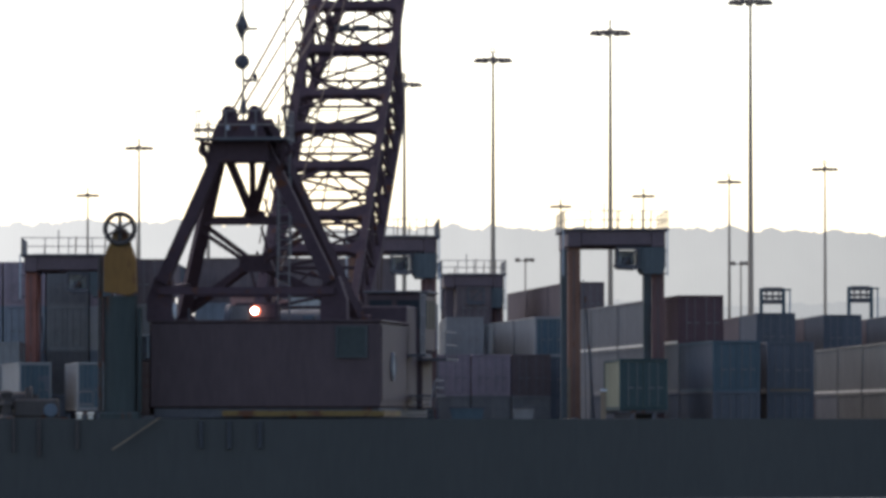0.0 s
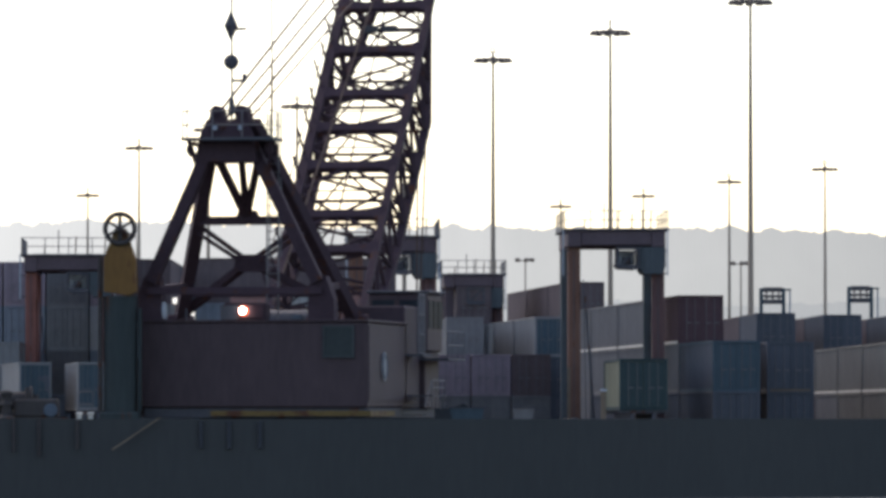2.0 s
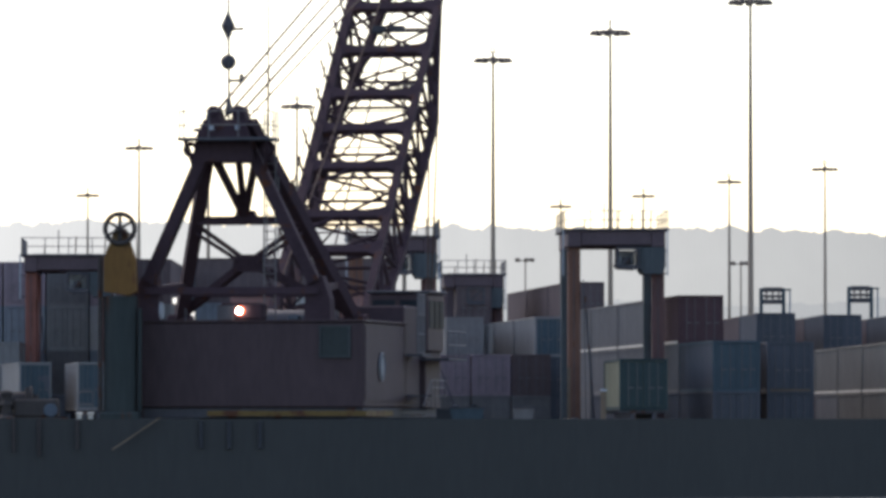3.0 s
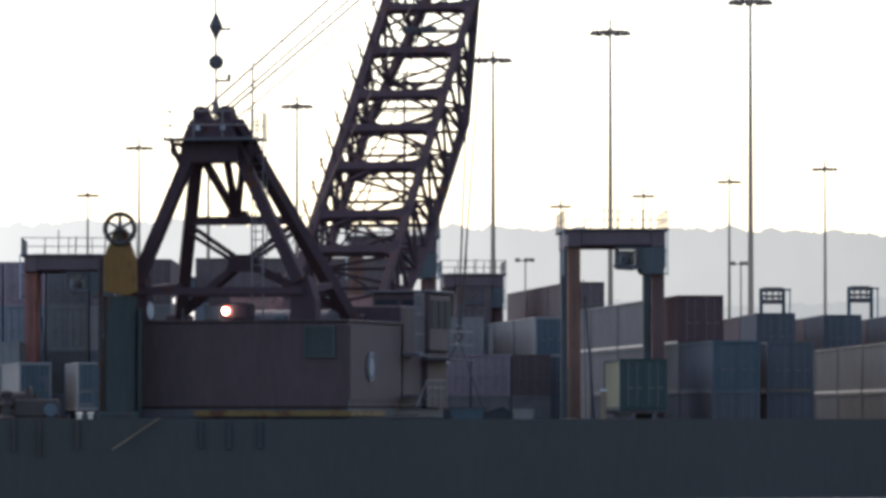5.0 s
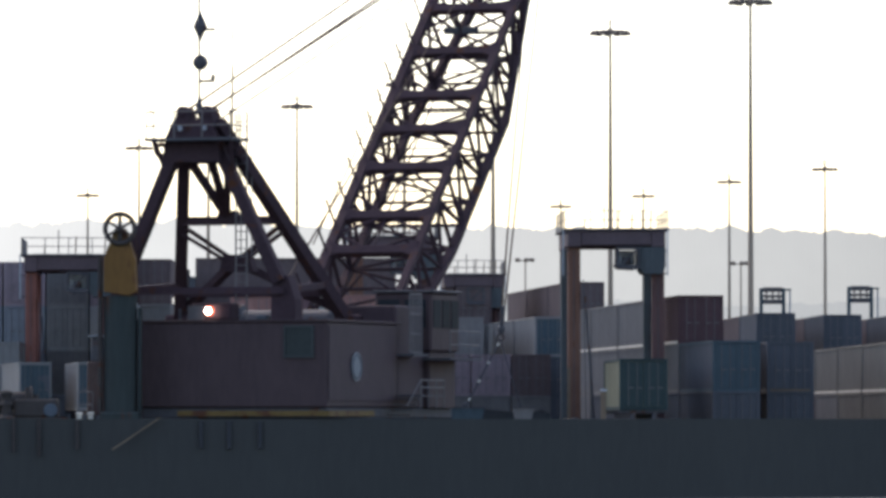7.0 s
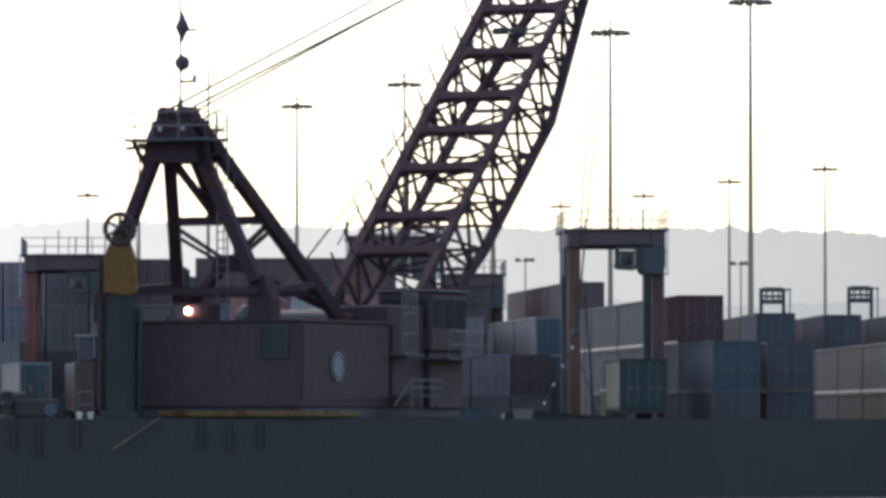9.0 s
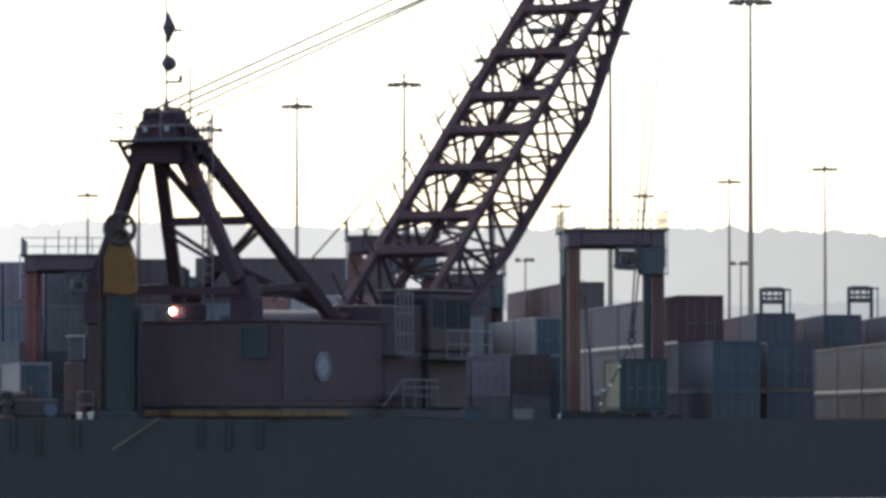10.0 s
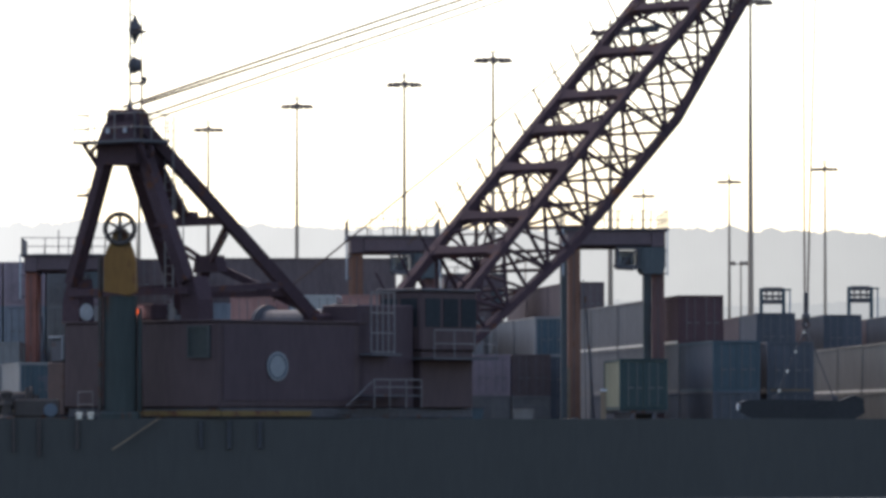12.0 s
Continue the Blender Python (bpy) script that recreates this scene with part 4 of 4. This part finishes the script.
    part("cab_stay", bar((w - 2.3, -0.84, h - 1.78), (w - 1.5, -0.84, h - 1.05), 0.09), STEEL_DARK, cab)
    part("cab_seat", box(w - 2.2, w - 1.75, -0.2, 0.3, h - 1.8, h - 1.4, bevel=0.05), STEEL_DARK, cab)
    part("cab_window", box(w - 2.42, w - 1.48, 0.8, 0.82, h - 1.78, h - 1.05), PALE_GREY, cab, "pale cab rear panel")
    part("access_ladder", bar((0.95, -0.2, 1.0), (0.8, -0.2, h - 2.6), 0.12, 0.05), STEEL_DARK, s)
    part("stay", bar((0.9, 0.1, h - 3.4), (1.4, 0.2, 1.0), 0.12, sides=6), STEEL_DARK, s)
    return s


build_straddle(6.62, 298, 5.08, 12.55, "orange and slate straddle carrier with railed top deck", far_side=LEG_SLATE)
build_straddle(-5.15, 316, 4.75, 12.75, "dull orange straddle carrier half hidden by the crane")
build_straddle(-23.6, 318, 4.9, 11.75, "dull red-brown straddle carrier beside pale trailers", paint=RED_BROWN)
build_straddle(0.1, 395, 4.1, 12.6, "distant straddle carrier over a container row", paint=STRADDLE)


stack_row(0.95, 394.2, [("navy", "grey", "grey", "brown")], turn=ROW_TURN)


# ---------------------------------------------------------------- added scrub along the quay edge
def build_scrub():
    """Low dark fill added on the quay edge: many small leaf blades in uneven clumps."""
    rng = random.Random(5)
    verts, faces = [], []
    x = -3.0
    while x < 34:
        swell = max(0.0, min(1.0, (x - 8.2) / 1.6)) * max(0.0, min(1.0, (17.6 - x) / 2.0))
        tall = 0.6 + 0.35 * swell * (0.9 + 0.25 * noise.noise(Vector((x * 0.55, 4.2, 0))))
        tall *= 0.85 + 0.3 * rng.random()
        wide = 0.35 + 0.35 * rng.random()
        cy = 49.2 + 1.6 * rng.random()
        for _ in range(80):
            h = tall * rng.random() ** 0.7
            r = wide * (1.1 - 0.6 * h / tall)
            a = rng.uniform(0, 2 * math.pi)
            p = Vector((x + r * math.cos(a) * rng.random(), cy + r * math.sin(a) * rng.random(), YARD_Z + h))
            d = Vector((rng.uniform(-1, 1), rng.uniform(-1, 1), rng.uniform(-0.2, 1.2))).normalized() * rng.uniform(0.12, 0.26)
            s = d.cross(Vector((rng.uniform(-1, 1), rng.uniform(-1, 1), 0.3))).normalized() * 0.05
            n = len(verts)
            verts += [p - s, p + s, p + d * 0.6 + s * 1.4, p + d, p + d * 0.6 - s * 1.4]
            faces.append((n, n + 1, n + 2, n + 3, n + 4))
        for _ in range(4):
            a = rng.uniform(0, 2 * math.pi)
            n = len(verts)
            b = Vector((x + 0.1 * math.cos(a), cy + 0.1 * math.sin(a), YARD_Z))
            t = Vector((x + wide * 0.6 * math.cos(a), cy + wide * 0.6 * math.sin(a), YARD_Z + tall * 0.9))
            w = Vector((0.02, 0, 0))
            verts += [b - w, b + w, t + w * 0.3, t - w * 0.3]
            faces.append((n, n + 1, n + 2, n + 3))
        x += 0.16 + 0.12 * rng.random()
    me = bpy.data.meshes.new("scrub")
    me.from_pydata([tuple(v) for v in verts], [], faces)
    me.materials.append(material("scrub_leaves", (0.05, 0.056, 0.05), 0.95, grain=3, vary=0.15, spec=0.1))
    return tagged(new("scrub", me), "dark low leaf clumps added along the quay edge", "bushes", kind="stuff")


build_scrub()


# ---------------------------------------------------------------- high light masts
def build_light_mast():
    m = thing("light_mast", "tall galvanised high-mast yard light with ring of floodlights", "light mast", pose(21.0, EYE_Y + 384, YARD_Z), "high light masts")
    part("pole", lathe(bmesh.new(), [(0.25, 0), (0.21, 6), (0.17, 18), (0.11, 29.65)], 12), MAST, m)
    part("base_plate", box(-0.45, 0.45, -0.45, 0.45, 0.0, 0.08), MAST, m)
    ring = part("carriage_ring", torus(bmesh.new(), 1.2, 0.11, (0, 0, 29.65), "Z", 28, 6), MAST_DARK, m)
    for k in range(3):
        a = 2 * math.pi * k / 3 + 0.3
        part("ring_arm", bar((0, 0, 29.75), (1.2 * math.cos(a), 1.2 * math.sin(a), 29.65), 0.1), MAST_DARK, ring)
    lamp_me = None
    for k in range(12):
        a = 2 * math.pi * k / 12
        if lamp_me is None:
            lamp_me = mesh_of(lathe(bmesh.new(), [(0.28, -0.14), (0.26, -0.04), (0.14, 0.1), (0.08, 0.2)], 10), "floodlight", MAST_DARK)
        child("floodlight", lamp_me, m, 1.33 * math.cos(a), 1.33 * math.sin(a), 29.57)
    part("head_cap", lathe(bmesh.new(), [(0.22, 29.75), (0.24, 29.85), (0.1, 29.95), (0.07, 30.22)], 12), MAST_DARK, m)
    part("winch_eye", torus(bmesh.new(), 0.2, 0.07, (0.05, 0, 30.4), "Y", 16, 6), MAST_DARK, m)
    part("head_bracket", box(-0.3, 0.2, -0.06, 0.06, 30.2, 30.3), MAST_DARK, m)
    return m


mast0 = build_light_mast()
for x, d in ((12.35, 415), (3.98, 447), (-3.30, 480), (-13.35, 514), (-23.2, 556), (-32.1, 594), (-45.6, 722), (15.9, 760), (25.8, 724), (34.6, 680), (43.8, 645)):
    copy_thing(mast0, pose(x, EYE_Y + d, YARD_Z, 0, 0, x * 37))


def build_low_lamp(x, d, h):
    m = thing("yard_lamp", "short twin-headed yard lamp post above stacked containers", "lamp post", pose(x, EYE_Y + d, YARD_Z), "low yard lamps")
    part("pole", lathe(bmesh.new(), [(0.1, 0), (0.05, h)], 10), MAST, m)
    part("cross_arm", bar((-0.55, 0, h), (0.55, 0, h + 0.1), 0.07), MAST_DARK, m)
    for x0 in (-0.55, 0.1, 0.5):
        part("floodlight", box(x0 - 0.2, x0 + 0.16, -0.15, 0.15, h - 0.05, h + 0.22, bevel=0.04), MAST_DARK, m)
    return m


build_low_lamp(6.0, 410, 12.6)
build_low_lamp(21.6, 408, 12.3)


# Made-up lamp shape; its glowing face stands in for an unexplained bright spot.
def build_bright_spot(x, d, z, wide, tall):
    f = thing("yard_floodlight", "glowing white panel on a thin post, added for a bright spot", "floodlight", pose(x, EYE_Y + d, YARD_Z), "lit floodlights")
    part("post", bar((0, 0.2, 0), (0, 0.2, z - YARD_Z), 0.09, sides=8), MAST_DARK, f)
    head = part("head", box(-wide / 2 - 0.04, wide / 2 + 0.04, -0.05, 0.14, z - YARD_Z - tall / 2 - 0.04, z - YARD_Z + tall / 2 + 0.04, bevel=0.03), MAST_DARK, f)
    part("lens", box(-wide / 2, wide / 2, -0.07, -0.052, z - YARD_Z - tall / 2, z - YARD_Z + tall / 2), SPOT_GLOW, head, "glowing white face")
    return f


build_bright_spot(-13.4, 300, 8.1, 0.3, 0.62)
build_bright_spot(-14.28, 300, 8.86, 0.24, 0.3)


def build_lift_mast(x, d, top):
    """Upper part of an empty-container handler: twin uprights and a spreader behind the stacks."""
    w = 1.9
    h = top - YARD_Z
    s = thing("container_handler", "blue empty-container handler mast raised behind the stacks", "container handler", pose(x, EYE_Y + d, YARD_Z), "container handlers")
    for px in (0, w - 0.26):
        part("upright", box(px, px + 0.26, 0, 0.4, 0.9, h - 0.02, bevel=0.06), BLUE_STEEL, s)
    for z, t in ((h - 0.14, 0.34), (h - 0.62, 0.2), (h - 1.02, 0.34), (h - 4.5, 0.3)):
        part("cross_tie", box(0.262, w - 0.262, 0.05, 0.3, z - t / 2, z + t / 2, bevel=0.02), STEEL_DARK, s)
    for z in (h - 0.4, h - 0.8):
        for k in range(3):
            part("tie_plate", box(0.45 + 0.45 * k, 0.6 + 0.45 * k, 0.1, 0.16, z - 0.09, z + 0.09), STEEL_DARK, s)
    part("rear_stay", box(w + 0.3, w + 0.42, 0.6, 0.8, 0.9, h - 0.1), PALE_GREY, s)
    part("stay_top", box(w - 0.01, w + 0.45, 0.36, 0.6, h - 0.2, h - 0.08), BLUE_STEEL, s)
    part("carriage", box(-0.4, w + 0.6, 0.4, 4.5, 0.45, 1.8, bevel=0.12), BLUE_STEEL, s)
    for px in (-0.5, w + 0.25):
        for py in (0.9, 3.8):
            part("wheel", lathe(bmesh.new(), [(0.5, 0), (0.6, 0.08), (0.6, 0.4), (0.5, 0.48)], 18, (px, py, 0.602), "X"), RUBBER, s)
    return s


build_lift_mast(23.05, 410, 12.07)
build_lift_mast(29.45, 410, 12.17)


# ---------------------------------------------------------------- deck clutter on the barge
def build_winch(x, y):
    w = thing("deck_winch", "dark rusty mooring winch on the barge deck", "winch", pose(x, y, DECK_Z))
    part("bed", box(-1.1, 1.1, -0.5, 0.5, 0.0, 0.22, bevel=0.03), RUSTY, w)
    part("drum", lathe(bmesh.new(), [(0.5, -0.75), (0.5, -0.68), (0.32, -0.66), (0.32, 0.66), (0.5, 0.68), (0.5, 0.75)], 22, (0, 0, 0.68), "X"), RUSTY, w)
    for px in (-0.95, 0.8):
        part("cheek", prism(bmesh.new(), [(px, 0.22), (px, 0.9), (px + 0.15, 0.9), (px + 0.15, 0.22)], -0.35, 0.35), RUSTY, w)
    part("motor", lathe(bmesh.new(), [(0.2, -0.3), (0.24, -0.26), (0.24, 0.26), (0.2, 0.3)], 16, (-0.6, 0.75, 0.24), "X"), RUSTY, w)
    return w


build_winch(-14.8, -6.6)


def build_engine_set(x, y):
    g = thing("deck_engine", "dark deck engine with pale round flywheel on a barge", "engine", pose(x, y, DECK_Z))
    part("block", box(-0.9, 0.6, -0.4, 0.4, 0.12, 0.75, bevel=0.07), RUSTY, g)
    part("skid", box(-1.1, 0.9, -0.45, 0.45, 0.0, 0.118), RUSTY, g)
    part("flywheel", lathe(bmesh.new(), [(0.2, -0.5), (0.24, -0.47), (0.24, -0.42), (0.2, -0.405)], 20, (0.35, 0, 0.35), "Y"), SLATE, g)
    part("stack", bar((-0.5, 0.1, 0.75), (-0.5, 0.1, 1.15), 0.12, sides=10), RUSTY, g)
    return g


build_engine_set(-13.7, -7.2)


def build_capstan(x, y):
    c = thing("capstan", "small rusty capstan on the barge deck edge", "capstan", pose(x, y, DECK_Z))
    part("pedestal", lathe(bmesh.new(), [(0.3, 0), (0.3, 0.1), (0.16, 0.2), (0.16, 0.55)], 16), RUSTY, c)
    part("drum", lathe(bmesh.new(), [(0.24, 0.551), (0.15, 0.68), (0.15, 0.8), (0.22, 0.92), (0.2, 1.0), (0.08, 1.04)], 16), RUSTY, c, "dark red-brown drum")
    return c


build_capstan(-14.85, -7.75)


def build_bitts(x, y):
    b = thing("bitts", "twin pale mooring bitts on the barge deck", "mooring bitts", pose(x, y, DECK_Z))
    part("plate", box(-0.5, 0.5, -0.2, 0.2, 0.0, 0.05), STEEL_DARK, b)
    for px in (-0.2, 0.2):
        # The posts' bright lit look is put into their white paint.
        part("post", lathe(bmesh.new(), [(0.09, 0.05), (0.09, 0.18), (0.12, 0.2), (0.12, 0.28), (0.06, 0.3)], 14, (px, 0, 0)), WHITE_HIGHLIGHT, b)
    for px in (-0.25, 0.25):
        part("guard", bar((px, 0.15, 0.05), (px, 0.15, 1.0), 0.04, sides=6), GREY_RAIL, b)
    for z in (0.55, 0.98):
        part("guard_rail", bar((-0.25, 0.15, z), (0.25, 0.15, z), 0.04, sides=6), GREY_RAIL, b)
    return b


build_bitts(-12.2, -7.3)
gang = thing("gangway_plank", "weathered timber plank leaning against the black hull", "plank")
part("board", bar((-11.2, -8.6, 1.58), (-9.6, -8.36, DECK_Z + 0.1), 0.11, 0.06), TIMBER_AND_LIT_EDGE, gang)

for x, colour in ((0.9, "blue"), (3.0, "grey")):
    bin_ = thing("deck_skip", "%s low open steel skip on the barge deck" % ("dull blue" if colour == "blue" else "pale"), "skip", pose(x, 11.5, DECK_Z))
    w = 1.1 if colour == "blue" else 0.6
    part("tub", prism(bmesh.new(), [(-w / 2, 0.0), (-w / 2 - 0.1, 0.45), (w / 2 + 0.1, 0.45), (w / 2, 0.0)], -0.5, 0.5), CONTAINER[colour], bin_)
    part("rim", box(-w / 2 - 0.13, w / 2 + 0.13, -0.54, 0.54, 0.452, 0.5), STEEL_DARK, bin_)


# ---------------------------------------------------------------- motion
def motions():
    turns = [(0, 7.5), (0.5, 8.6), (1, 9.6), (1.5, 10.3), (2, 10.8), (2.5, 11.2), (3, 11.7), (4, 13.4), (5, 15.5), (5.5, 16.7), (6, 18.1), (6.5, 19.4),
             (7, 20.5), (8, 23.3), (9, 26.5), (9.5, 28.7), (10, 31.2), (10.5, 34.3), (11, 37.6), (11.5, 41.2), (12, 44.8)]
    walk(crane, [(t, pose(-6.0, 0, 0, 0, 0, -a)) for t, a in turns])
    first, last = math.sin(radians(7.5)), math.sin(radians(44.8))
    luffs = [(t, 1.55 * (last - math.sin(radians(a))) / (last - first)) for t, a in turns]
    walk(jib, [(t, pose(*PIN, l, 0, 0)) for t, l in luffs])
    # sideways sag of the hoist lines behind the jib head, in degrees
    sway = dict(((0, 1.0), (0.5, 1.1), (1, 1.2), (1.5, 1.2), (2, 1.2), (2.5, 1.2), (3, 1.2), (4, 2.0), (5, 3.1), (5.5, 4.0), (6, 4.6), (6.5, 5.1),
                 (7, 5.3), (8, 5.0), (9, 4.5), (9.5, 4.6), (10, 4.6), (10.5, 3.8), (11, 3.0), (11.5, 2.0), (12, 0.7)))
    # the load hangs low at first and is hoisted towards the end
    rise = dict(((9.5, -0.6), (10, -0.55), (10.5, -0.5), (11, -0.38), (11.5, -0.1), (12, 0.3)))
    drift = dict(((8, -0.1), (9, -0.14), (9.5, -0.08), (11, 0.05), (11.5, -0.1), (12, -0.22)))
    rows = []
    for (t, a), (_, l) in zip(turns, luffs):
        head = pose(-6.0, 0, 0, 0, 0, -a) @ pose(*PIN, l, 0, 0) @ Vector((0, 29.3 - PIN.y, upper(29.3) - 0.4 - PIN.z))
        rows.append((t, pose(head.x + drift.get(t, 0.0), head.y, head.z + rise.get(t, -0.6), 0, sway[t], 0)))
    walk(load, rows)


motions()
